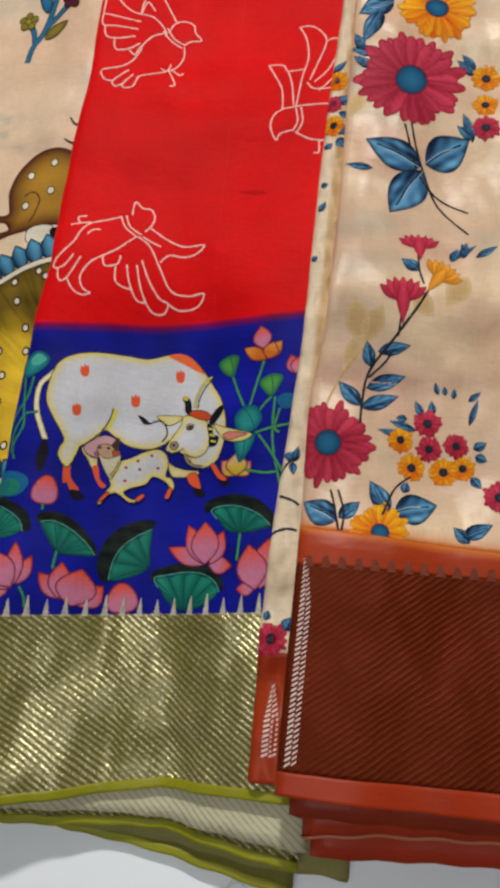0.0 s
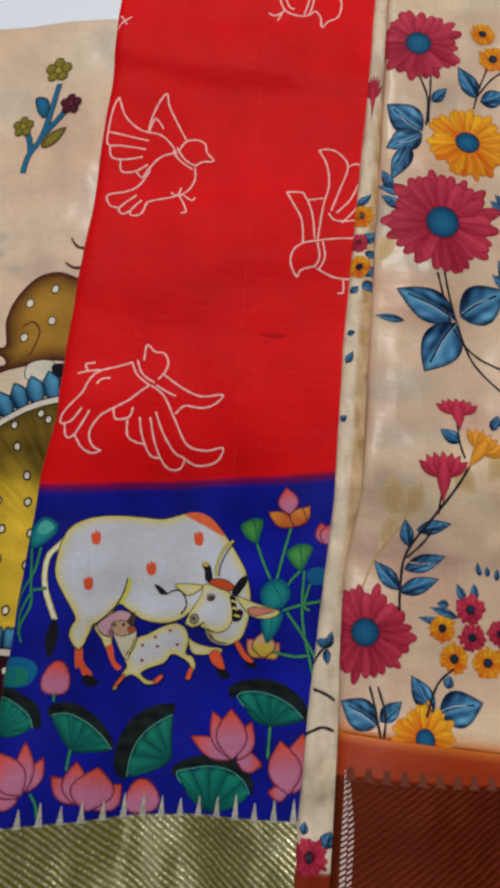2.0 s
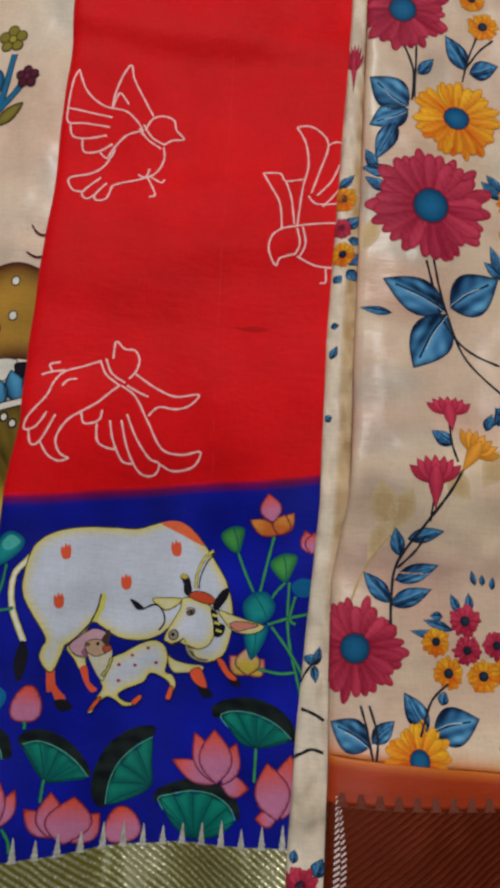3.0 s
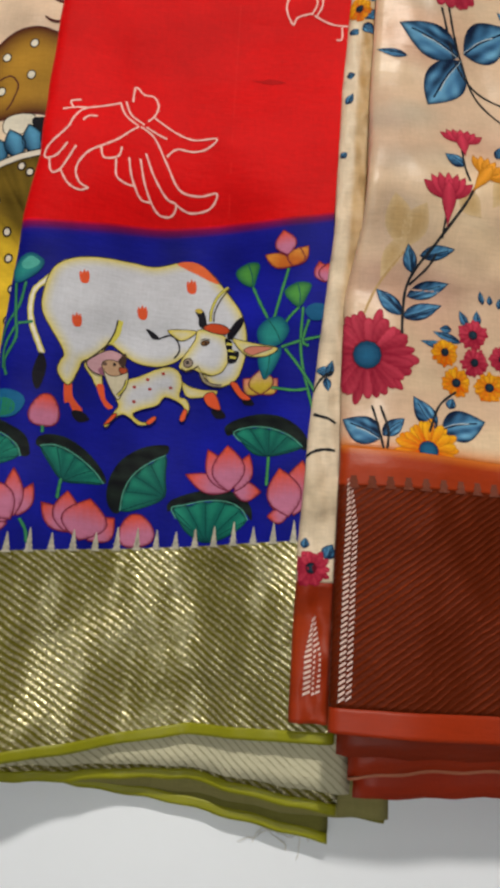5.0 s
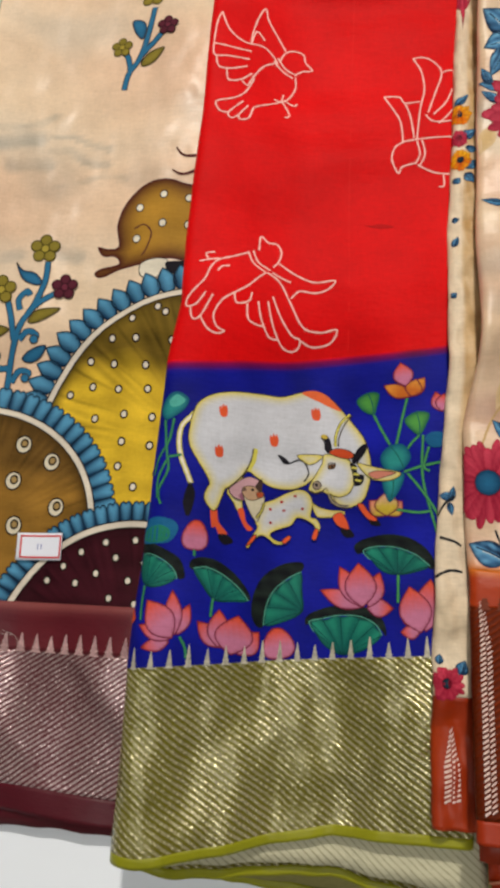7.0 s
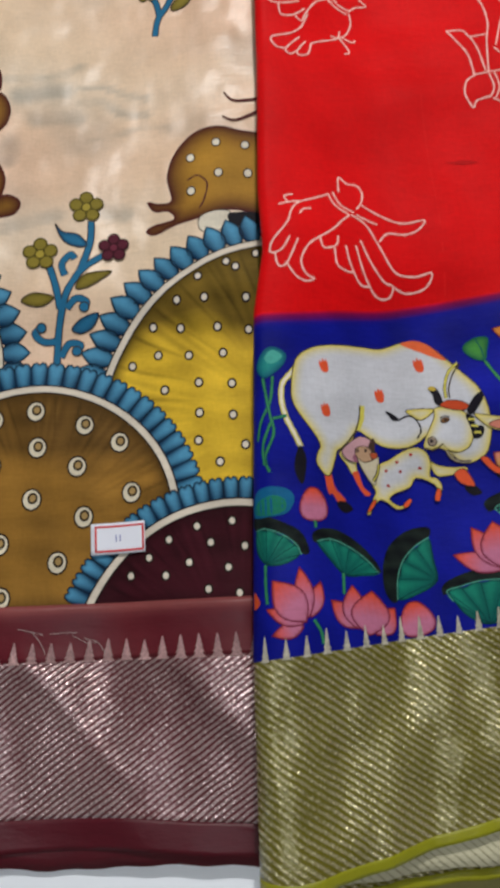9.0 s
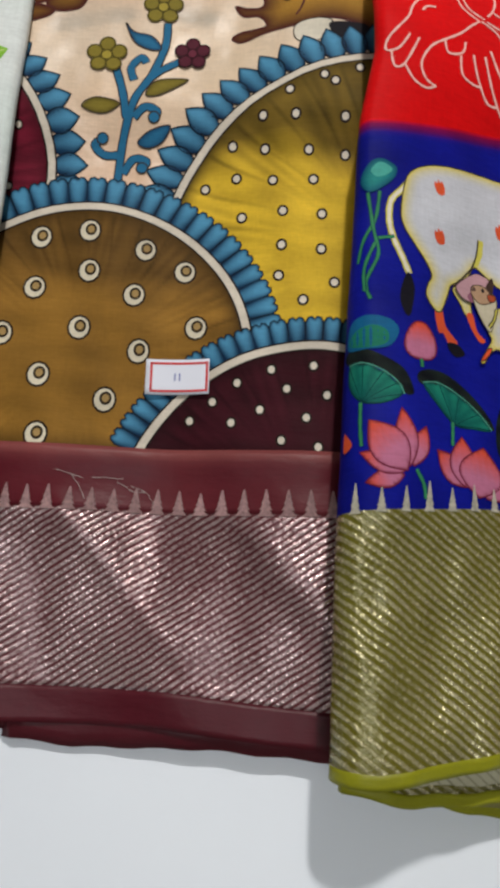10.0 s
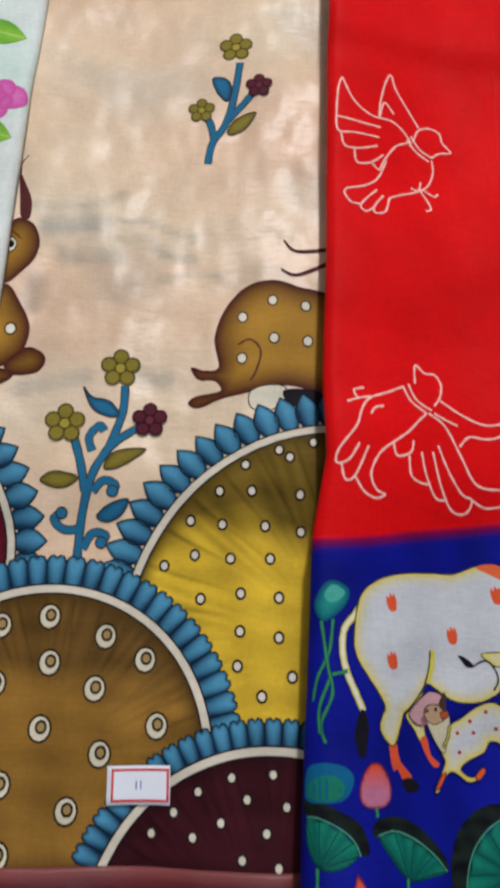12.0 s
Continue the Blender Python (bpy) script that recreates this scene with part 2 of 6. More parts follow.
EDGES = {DEER: (srgb(70, 20, 24), 1.9), COWHITE: (srgb(218, 200, 88), 0.7), GREENLEAF: (srgb(20, 90, 70), 0.5), TEAL: (srgb(10, 80, 110), 0.6), PLANTBLUE: (srgb(18, 56, 90), 0.28), OLIVE: (srgb(84, 74, 30), 0.3)}


class Motif:
    """A printed figure on a sheet: flat fields and lines of dye that follow the cloth, in layers."""

    def __init__(self, name, sheet, x=0.0, y=0.0, level=0):
        self.name, self.sheet, self.o, self.level = name, sheet, np.array([x, y]), level
        self.points, self.faces, self.dyes, self.count = [], [], [], 0

    def add(self, flat, faces, dyes):
        flat = np.array(flat) + self.o
        lift = 0.018 + 0.002 * self.level
        self.level += 1
        self.points.append(self.sheet.at(flat[:, 0], flat[:, 1], lift))
        self.faces += [tuple(i + self.count for i in f) for f in faces]
        self.dyes.append(dyes)
        self.count += len(flat)

    def outline(self, poly, dye, grid=0.35, edge=None, reach=0.5):
        lo, hi = poly.min(0), poly.max(0)
        gx, gy = np.meshgrid(np.arange(lo[0], hi[0], grid), np.arange(lo[1], hi[1], grid))
        q = np.stack([gx.ravel(), gy.ravel()], -1)
        q = q[inside(q, poly)] if len(q) else q
        n = len(poly)
        verts = [Vector(p) for p in poly] + [Vector(p) for p in q]
        got, _, tris, *_ = delaunay_2d_cdt(verts, [(i, (i + 1) % n) for i in range(n)], [], 1, 1e-5)
        flat = np.array([tuple(v) for v in got])
        tris = [f if np.cross(flat[f[1]] - flat[f[0]], flat[f[2]] - flat[f[0]]) > 0 else f[::-1] for f in map(tuple, tris)]
        dyes = dye(flat) if callable(dye) else np.tile(dye, (len(flat), 1)) * (1 + 0.06 * ripples(flat[:, 0], flat[:, 1], 4, 2.6))[:, None]
        if edge is not None:
            a, b = poly, np.roll(poly, -1, 0)
            ab = b - a
            s = np.clip(((flat[:, None] - a) * ab).sum(-1) / ((ab * ab).sum(-1) + 1e-12), 0, 1)
            far = np.linalg.norm(flat[:, None] - (a + s[..., None] * ab), axis=-1).min(1)
            f = np.clip(1 - far / reach, 0, 1)[:, None] ** 1.5
            dyes = dyes * (1 - f) + np.array(edge) * f
        self.add(flat, tris, dyes)

    def fill(self, points, dye, rim=None, smooth=True, rim_width=0.07):
        poly = spline(points, True) if smooth else np.array(points, float)
        edge, reach = EDGES.get(dye, (None, 0.5))
        self.outline(poly, dye, 0.3 if edge is None else 0.22, edge, reach)
        if rim is not None:
            self.ribbon(np.vstack([poly, poly[:1]]), rim_width, rim)

    def ribbon(self, path, width, dye, taper=False):
        d = np.gradient(path, axis=0)
        side = np.stack([-d[:, 1], d[:, 0]], -1) / (np.linalg.norm(d, axis=1, keepdims=True) + 1e-9)
        w = np.full(len(path), width / 2)
        if taper:
            w *= np.linspace(0.35, 1.0, len(path))
        w = w * (1 + 0.16 * min(1, 0.12 / width) * np.sin(np.arange(len(path)) * 1.7 + path[0, 0]))
        flat = np.vstack([path - side * w[:, None], path + side * w[:, None]])
        n = len(path)
        faces = [(i, i + 1, n + i + 1, n + i) for i in range(n - 1)]
        self.add(flat, faces, np.tile(dye, (len(flat), 1)))

    def line(self, points, width, dye, taper=False):
        self.ribbon(spline(points, False), width, dye, taper)

    def disc(self, x, y, r, dye, squash=1.15):
        a = np.linspace(0, 2 * math.pi, 13)[:-1]
        self.outline(np.stack([x + r * np.cos(a), y + r * squash * np.sin(a)], -1), dye)

    def rosette(self, x, y, r, dye):
        """Five round petals about a round heart, with dark outlines."""
        dark = tuple(c * 0.35 for c in dye)
        for i in range(5):
            a = math.radians(90 + 72 * i)
            px, py = x + r * 0.58 * math.cos(a), y + r * 0.58 * math.sin(a)
            self.disc(px, py, r * 0.4, dark, 1.0)
            self.disc(px, py, r * 0.31, dye, 1.0)
        self.disc(x, y, r * 0.3, dark, 1.0)
        self.disc(x, y, r * 0.22, tuple(min(1, c * 1.6) for c in dye), 1.0)

    def split(self, piece, label=""):
        """The last field becomes the part; the others are pieces under it."""
        firsts = np.cumsum([0] + [len(p) for p in self.points])
        made = []
        for k, (pts, dyes) in enumerate(zip(self.points, self.dyes)):
            own = [tuple(i - firsts[k] for i in f) for f in self.faces if firsts[k] <= f[0] < firsts[k + 1]]
            made.append(raw_object(self.name if k == len(self.points) - 1 else piece, pts, own, dyes, SILK, self.sheet.owner, label if k == len(self.points) - 1 else ""))
        for ob in made[:-1]:
            ob.parent = made[-1]

    def done(self, label=""):
        return raw_object(self.name, np.vstack(self.points), self.faces, np.vstack(self.dyes), SILK, self.sheet.owner, label)


def toward(c0, c1, f):
    f = np.clip(np.asarray(f), 0, 1)[:, None]
    return np.array(c0) * (1 - f) + np.array(c1) * f


def petal_shape(base, tip, width, belly=0.55, n=9):
    """A leaf or petal outline from base to tip."""
    base, tip = np.array(base), np.array(tip)
    d = tip - base
    side = np.array([-d[1], d[0]]) / (np.linalg.norm(d) + 1e-9)
    t = np.linspace(0, 1, n)
    w = width / 2 * np.sin(math.pi * t ** (math.log(0.5) / math.log(belly)))
    one = base + d * t[:, None] + side * w[:, None]
    two = base + d * t[:, None] - side * w[:, None]
    return np.vstack([one, two[-2:0:-1]])[::-1]


# printed figures that repeat
def lotus(petals, label, sort="pink"):
    """A lotus: petals from the back to the front, each with its base, tip and width."""
    x, y = petals[-1][:2]
    m = Motif("lotus", red_top, x, y, 9)
    line = srgb(112, 30, 52)
    for i, (bx, by, tx, ty, wide) in enumerate(petals):
        base, tip = np.array([bx - x, by - y]), np.array([tx - x, ty - y])
        d = tip - base
        reach = np.linalg.norm(d)
        n = np.array([-d[1], d[0]]) / reach
        outer = i < len(petals) - 1
        tipd, under = srgb(222, 84, 58), srgb(196, 118, 150)
        if sort == "amber" and outer:
            tipd, under = srgb(228, 150, 62), srgb(196, 104, 40)
        if sort == "pale":
            tipd, under = (srgb(222, 130, 120), srgb(206, 176, 70)) if outer else (srgb(226, 176, 150), srgb(196, 170, 60))
        shape = petal_shape(base, tip, wide, 0.46, 11)
        if len(petals) == 1:
            t = np.linspace(0, math.pi, 20)
            around = (np.cos(t) * 0.5 + 0.5)[:, None] * d + base
            w = (np.sin(t) ** 0.8 * wide / 2 * (0.85 - 0.25 * np.cos(t)))[:, None] * n
            shape = np.vstack([around + w, (around - w)[-2:0:-1]])
        m.outline(shape, lambda q, base=base, d=d, n=n, reach=reach, wide=wide, tipd=tipd, under=under: toward(under, tipd, ((q - base) @ d / reach ** 2 - 0.4) / 0.5 + 0.5 * (np.abs((q - base) @ n) / wide) ** 2 + 0.06 * np.sin((q - base) @ n * 22)), 0.16, line, 0.1)
        m.ribbon(np.vstack([shape, shape[:1]]), 0.05, line)
    m.split("petal", label)


def lotus_leaf(x, y, green, back):
    """A fan of green from its foot, the first point, with the dark underside rolled over its far rim."""
    m = Motif("lotus_leaf", red_top, x, y)
    m.outline(spline(back, True, 5), lambda q: toward(srgb(14, 16, 22), srgb(34, 44, 40), 0.5 + 0.5 * ripples(q[:, 0], q[:, 1], 3, 0.8)))
    rim = spline(green, True, 6)
    far = np.hypot(rim[:, 0], rim[:, 1])
    reach = far.max()
    rim = rim * (1 - 0.045 * (far > 0.55 * reach) * (np.abs(np.sin(np.arctan2(rim[:, 1], rim[:, 0]) * 7)) ** 2))[:, None]

    def tone(q):
        a, r = np.arctan2(q[:, 1], q[:, 0]), np.hypot(q[:, 0], q[:, 1]) / reach
        return toward(srgb(4, 60, 66), srgb(30, 134, 112), 0.15 + r * 0.75 + 0.3 * np.sin(a * 14) * r)

    m.outline(rim, tone, 0.14, srgb(4, 40, 50), 0.14)
    for p in green[2:-1]:
        m.line([(0, 0), (p[0] * 0.5, p[1] * 0.5 + 0.04), (p[0] * 0.94, p[1] * 0.94)], 0.05, srgb(6, 50, 58), True)
        m.level -= 1
    m.level += 1
    m.line(green[2:-1], 0.06, srgb(84, 158, 138))
    m.done("green fan-shaped lotus leaf with black underside")


def round_petal(tip, width, n=9):
    """A long petal from the heart outwards, with a blunt round end."""
    tip = np.array(tip)
    side = np.array([-tip[1], tip[0]]) / (np.linalg.norm(tip) + 1e-9)
    t = np.concatenate([np.linspace(0.15, 0.8, n - 4), [0.88, 0.95, 0.985, 1.0]])
    w = width / 2 * np.clip(t / 0.72, 0, 1) ** 0.7 * np.sqrt(np.clip(1 - (np.maximum(t - 0.72, 0) / 0.285) ** 2, 0.02, 1))
    one, two = tip * t[:, None] + side * w[:, None], tip * t[:, None] - side * w[:, None]
    return np.vstack([one, two[::-1]])[::-1]


def daisy(sheet, x, y, r, dye, petals):
    m = Motif("daisy", sheet, x, y)
    dark, light = tuple(c * 0.55 for c in dye), tuple(min(1, c * 1.12 + 0.035) for c in dye)
    if dye == AMBER:
        dark, light = srgb(222, 84, 14), srgb(250, 186, 40)
    rng = random.Random(int(x * 31 + y * 17))
    for ring, (reach, shift) in enumerate(((1.0, 0.0), (0.93, 0.5))):
        for i in range(petals):
            a = 2 * math.pi * (i + shift) / petals + rng.uniform(-0.08, 0.08)
            k = r * reach * rng.uniform(0.85, 1.08)
            tip = np.array([math.cos(a), math.sin(a)]) * k
            tint = rng.uniform(-0.28, 0.28) - 0.12 * (1 - ring)
            n = np.array([-tip[1], tip[0]]) / k
            wide = r / petals * (4.3 if petals > 14 else 4.1) * rng.uniform(0.85, 1.15)
            m.outline(round_petal(tip, wide), lambda q, k=k, tint=tint, n=n: toward(dark, light, np.hypot(q[:, 0], q[:, 1]) / k * 0.62 + 0.1 + tint + 0.3 * q[:, 1] / r + 0.12 * np.sin(q @ n * 60 / r) + 0.14 * np.sin(q @ n * 23 / r)), max(0.1, r * 0.06), tuple(c * 0.62 for c in dye), r * 0.016)
            m.level -= 0.75
        m.level += 0.6
    ink, heart = (srgb(16, 52, 86), srgb(36, 108, 150)) if r > 1.3 else (srgb(20, 24, 36), srgb(44, 74, 92))
    m.disc(0, 0, r * 0.31, tuple(c * 0.5 for c in dark), 1.0)
    m.disc(0, 0, r * 0.29, lambda q: toward(heart, ink, (np.hypot(q[:, 0], q[:, 1]) / (r * 0.3)) ** 2), 1.0)
    m.split("petal", "crimson daisy with a blue heart" if dye == CRIMSON else "amber daisy with a blue heart")


def leaf(sheet, x0, y0, x1, y1, width, dye):
    m = Motif("leaf", sheet, x0, y0)
    d = np.array([x1 - x0, y1 - y0])
    L = np.linalg.norm(d)
    n = np.array([-d[1], d[0]]) / L
    width *= 1.12 if width > 1.4 else 1.0
    dark, light = srgb(14, 30, 58), srgb(112, 176, 214)
    shade = random.Random(int(x0 * 13 + y0 * 7)).choice((-1, 1))

    def tone(q):
        along, across = q @ d / L / L, q @ n / (width * 0.5)
        vein = np.sin(along * 19 - np.abs(across) * 6.5)
        brush = ripples(along * 4 + across * 1.5, across * 9, 4, 5)
        f = (0.54 if width > 1.4 else 0.66) + 0.3 * shade * across + 0.62 * np.abs(across) ** 3 + 0.3 * vein * np.abs(across) + 0.24 * brush + 0.35 * (0.3 - along)
        return np.where((f < 0.5)[:, None], toward(light, dye, f * 2), toward(dye, dark, f * 2 - 1))

    m.outline(petal_shape((0, 0), d, width, 0.42, 13), tone, max(0.06, width * 0.06), dark, width * 0.16)
    mid = [(0, 0), tuple(d * 0.35 + n * width * 0.05 * shade), tuple(d * 0.8)]
    m.line(mid, max(0.05, width * 0.05), dark, False)
    if width > 1.4:
        m.line([tuple(np.array(p) + n * 0.07) for p in mid[:2]] + [tuple(d * 0.62 + n * 0.05)], 0.07, srgb(190, 206, 212), True)
    m.done("blue leaf with dark edge" if width > 0.75 else "")


def bell(x0, y0, x1, y1, width, dye, sheet=None):
    sheet = sheet or flo_top
    m = Motif("bell_flower", sheet, x0, y0)
    d = np.array([x1 - x0, y1 - y0])
    L = np.linalg.norm(d)
    n = np.array([-d[1], d[0]]) / L
    dark = tuple(c * 0.5 for c in dye)
    light = tuple(min(1, c * 1.25 + 0.03) for c in dye)
    for k in (-1.0, 1.0, -0.7, 0.7, -0.38, 0.38, 0.0):
        tip = d * (1.0 - 0.16 * abs(k) ** 2 + 0.05 * math.cos(k * 17)) + n * k * width * 0.5
        m.outline(petal_shape(d * 0.42 + n * k * 0.1 * width, tip, width * 0.2, 0.55), lambda q, k=k: toward(dark, light, q @ d / L / L * 1.1 - 0.15 + 0.15 * math.cos(k * 9)), 0.12, dark, 0.06)
    m.outline(petal_shape(-d * 0.12, d * 0.86, width * 0.3, 0.62), lambda q: toward(light, dark, np.abs(q @ n) / width * 4.5 + 0.25 - 0.3 * (q @ d / L / L)), 0.1, dark, 0.07)
    m.split("petal", "red bell-shaped flower" if dye == CRIMSON else "orange bell-shaped flower")


def tooth(sheet, x, y, wide, high, material, label=""):
    """One woven temple point on the upper line of a border."""
    m = Motif("tooth", sheet, x, y, 16)
    for k in range(4):
        w = wide * (1 - k / 4.6) / 2
        m.outline(np.array([(-w, high * k / 4 - 0.1), (w, high * k / 4 - 0.1), (w * 0.25, high * (k + 1.1) / 4), (-w * 0.25, high * (k + 1.1) / 4)]), PALE)
        m.level -= 0.8
    ob = m.done(label)
    ob.data.materials.clear()
    ob.data.materials.append(material)


def thing(name, label, category, group=""):
    return tagged(new(name), label, category, group)

# ---- the room and the table ----
def slab(name, lo, hi, material):
    return tagged(bevelled_box(name, lo, hi, 0, material), kind="structure")


slab("floor", (-2.6, -2.2, -0.8), (2.2, 2.6, -0.75), FLOOR)
slab("ceiling", (-2.6, -2.2, 1.95), (2.2, 2.6, 2.05), WALL)
slab("wall_north", (-2.6, 2.6, -0.8), (2.2, 2.7, 2.05), WALL)
slab("wall_south", (-2.6, -2.3, -0.8), (2.2, -2.2, 2.05), WALL)
slab("wall_west", (-2.7, -2.2, -0.75), (-2.6, 2.6, 1.95), WALL)
slab("wall_east", (2.2, -2.2, -0.75), (2.3, 2.6, 1.95), WALL)

table = thing("display_table", "white laminate display table under the folded sarees", "table")
bevelled_box("tabletop", (-1.2, -0.35, -0.03), (1.0, 1.25, 0.0), 0.004, TABLE, table)
for lx in (-1.1, 0.84):
    for ly in (-0.28, 1.12):
        bevelled_box("leg", (lx, ly, -0.75), (lx + 0.06, ly + 0.06, -0.03), 0.004, WOOD, table)


# ---- heights of the laid cloths ----
def soft(x, a, b):
    """A smooth step from 0 at a to 1 at b."""
    t = np.clip((x - a) / (b - a), 0, 1)
    return t * t * (3 - 2 * t)


def cross_folds(y, k=1.0):
    """Soft creases across the cloth, where it was folded."""
    return k * (0.42 * np.tanh((y - 38.5) / 2.0) - 0.3 * np.exp(-((y - 43.5) / 2.5) ** 2) + 0.3 * np.tanh((y - 67.0) / 1.2))


def red_height(x, y):
    up = soft(y, 35, 44)
    ridge = (2.4 - 1.0 * up) * soft(x, -8.5, -17)
    rise = (1.5 - 1.4 * up) * soft(x, -7.5, -1.0)
    narrow = (0.13 * np.sin((x + 0.05 * y) * 2 * math.pi / 4.3) + 0.03 * np.sin((x - 0.1 * y) * 2 * math.pi / 1.7)) * soft(y, 24, 15)
    drop = -0.9 * soft(y, 21, 6)
    return 4.95 + 1.4 * up + 0.3 * soft(y, 26, 19) + ridge + rise + narrow + drop + 0.45 * np.tanh((y - 67.8 + 0.06 * x) / 0.9) * soft(x, 3, -6) + cross_folds(y, 0.2) + 0.1 * ripples(x, y, 0, 8) + 0.045 * ripples(x, y, 3, 3.5)


def kal_height(x, y):
    edge = 1.1 * soft(x, -28, -18)
    big = 0.28 * np.sin((x * 0.8 + y * 0.5) * 2 * math.pi / 9) * soft(y, 24, 14)
    d = (x + 31.0) * 0.75 + (y - 17.3) * 0.66
    crease = (0.42 * np.exp(-np.abs(d) / np.where(d > 0, 1.6, 0.5)) + 0.22 * np.exp(-((d - 6.5) / 0.8) ** 2)) * soft(y, 19.5, 17) * soft(y, 9.5, 12.5)
    return 2.4 + edge + crease - 0.85 * soft(y, 18, 8) + cross_folds(y, 0.3) + 0.84 * (0.5 * soft(y, 36.6, 42.4) + 0.5 * soft(y, 37.6, 41.4)) - 0.4 + big + 0.09 * ripples(x, y, 5, 8) + 0.03 * ripples(x, y, 8, 3.2)


def ledge(y):
    """A pressed fold across the cloth: flat behind it, sloping to the front."""
    k = (37.6 - y) / 0.35
    return 0.95 - 0.36 * np.minimum(0.35 * np.log1p(np.exp(np.clip(k, -30, 30))), 4.0) + 0.42 * soft(y, 33.5, 29.0)


def flo_height(x, y):
    bump = 0.5 * np.exp(-((x - 5.5) / 5) ** 2) + 0.2 * np.cos((x - 3.0) * 2 * math.pi / 13)
    return 8.45 + bump - 0.7 * np.exp(-((y - 55) / 6) ** 2) + 1.5 * soft(y, 28, 11) + cross_folds(y - 1.0, 0.4) + ledge(y) - 0.4 - 1.1 * np.exp(-((y - 46.8) / 4.2) ** 2) + 0.4 * np.exp(-((y - 39.2) / 1.8) ** 2) - 0.5 * np.exp(-((y - 29) / 3) ** 2) + 0.13 * ripples(x, y, 2, 7) + 0.04 * ripples(x, y, 6, 3)


def strip_height(x, y):
    return 7.2 + 0.25 * np.sin(y * 2 * math.pi / 17) - 0.3 * soft(y, 20, 9) + 0.14 * ripples(x, y, 4, 4) + 0.09 * np.sin(x * 5 + y * 0.9) + 0.05 * np.sin(y * 3.1 - x * 3)


def white_height(x, y):
    return 3.7 + 0.1 * ripples(x, y, 7, 8) - 0.6 * soft(y, 18, 8)


red_top = Sheet([(5, -18.9), (18, -18.75), (28, -18.3), (37.5, -17.9), (41.5, -17.2), (46, -17.3), (56, -16.9), (72, -16.6), (92, -16.2)],
                [(5, 1.6), (92, 4.5)], red_height, lambda v: 0.55 + 0.8 * soft(v, 40, 20), 0.5)
kal_top = Sheet([(5, -47.0), (80, -47.0)], [(5, -12.0), (80, -12.0)], kal_height, 0.5, 0.5)
flo_top = Sheet([(8, 0.8), (17, 1.0), (25, 1.25), (33, 1.3), (37, 2.0), (47, 2.4), (62, 2.7), (92, 3.4)], [(8, 22), (92, 23)], flo_height, 0.38, 0.6)
strip_top = Sheet([(8, -0.8), (19, -0.7), (25, -0.4), (31, 0.1), (37, 0.6), (48, 0.9), (59, 1.5), (67, 2.0), (92, 3.0)],
                  [(8, 3.2), (36, 3.6), (92, 6)], strip_height, 0.45, 0.5)
white_top = Sheet([(5, -58.0), (92, -58.0)], [(5, -36.2), (50, -36.25), (67, -36.0), (75, -35.6), (92, -35.2)], white_height, 0.5, 0.5)


def ply(name, owner, main, share, left, right, front, dye, material, thick, label, back=80.0, rim=None, rim_depth=0.55):
    """One of the lower folds of a stack; it lies at a share of the top cloth's height."""
    top = main.height
    lefts = [(y, x - main.left[0][1] + left) for y, x in main.left] 
    rights = [(0, right), (92, right)]
    sheet = Sheet(lefts, rights, lambda x, y: share * top(x, y + 1.5), thick * 0.45, thick * 0.45)
    sheet.owner = owner
    if rim is not None:
        patch("selvedge", sheet, front, lambda x: front(x) + rim_depth, rim, SATIN, owner, label, 0.3, (0.2, 0.2), thick, rows=3)
        patch(name, sheet, lambda x: front(x) + rim_depth, back, dye, material, owner, "", 0.7, (0.2, 0.2), thick)
    else:
        patch(name, sheet, front, back, dye, material, owner, label, 0.7, (0.2, 0.2), thick)


def knots(*pairs):
    xs, ys = [p[0] for p in pairs], [p[1] for p in pairs]
    return lambda x: float(np.interp(x, xs, ys)) + 0.05 * math.sin(x * 2.1)


# ---- the red and blue saree with the green border ----
red_saree = thing("saree", "red silk saree with blue lotus panel and green gold border", "saree", "folded sarees")
red_top.owner = red_saree


def panel_line(x):
    return 37.2 + 0.07 * (x + 18.3) + 0.0018 * (x + 18.3) ** 2 + 0.4 * math.exp(-((x + 8) / 4.5) ** 2) + 0.04 * math.sin(x * 0.9)


def teeth_line(x):
    return 17.65 + 0.093 * (x + 18.8)


def green_front(x):
    return float(np.interp(x, [-21, -17.2, -11.7, -6, 0, 4], [7.15, 6.95, 7.7, 8.8, 9.05, 9.1]))


def panel_dye(u, v):
    f = (np.array([panel_line(a) for a in u]) - v) / 0.7
    fade = toward(RED, BLUE, np.clip(f, 0, 1) ** 0.7)
    fade = fade * (1 - 0.5 * np.clip(4 * f * (1 - f), 0, 1))[:, None]
    return fade * (0.97 + 0.13 * ripples(u, v, 2, 6) + 0.1 * ripples(u, v, 7, 2.3))[:, None]


def red_dye(u, v):
    return np.array(RED) * (1.0 + 0.03 * ripples(u, v, 1, 11))[:, None]


patch("red_field", red_top, panel_line, 90, red_dye, SILK, red_saree, "plain red silk field", 0.3, thick=0)
patch("blue_panel", red_top, teeth_line, panel_line, panel_dye, SILK, red_saree, "deep blue printed panel", 0.25, thick=0)
patch("brocade_border", red_top, lambda x: green_front(x) + 0.6, teeth_line, None, GREEN_ZARI, red_saree, "green and gold slanted brocade border", 0.2, thick=0)
LIME = srgb(150, 150, 28)
patch("selvedge", red_top, green_front, lambda x: green_front(x) + 0.6, LIME, SATIN, red_saree, "lime green selvedge", 0.2, rows=3, thick=0.07)
for i in range(18):
    tx = -18.2 + 1.08 * i
    tooth(red_top, tx, teeth_line(tx), 0.48, random.uniform(0.8, 1.2), TOOTH)
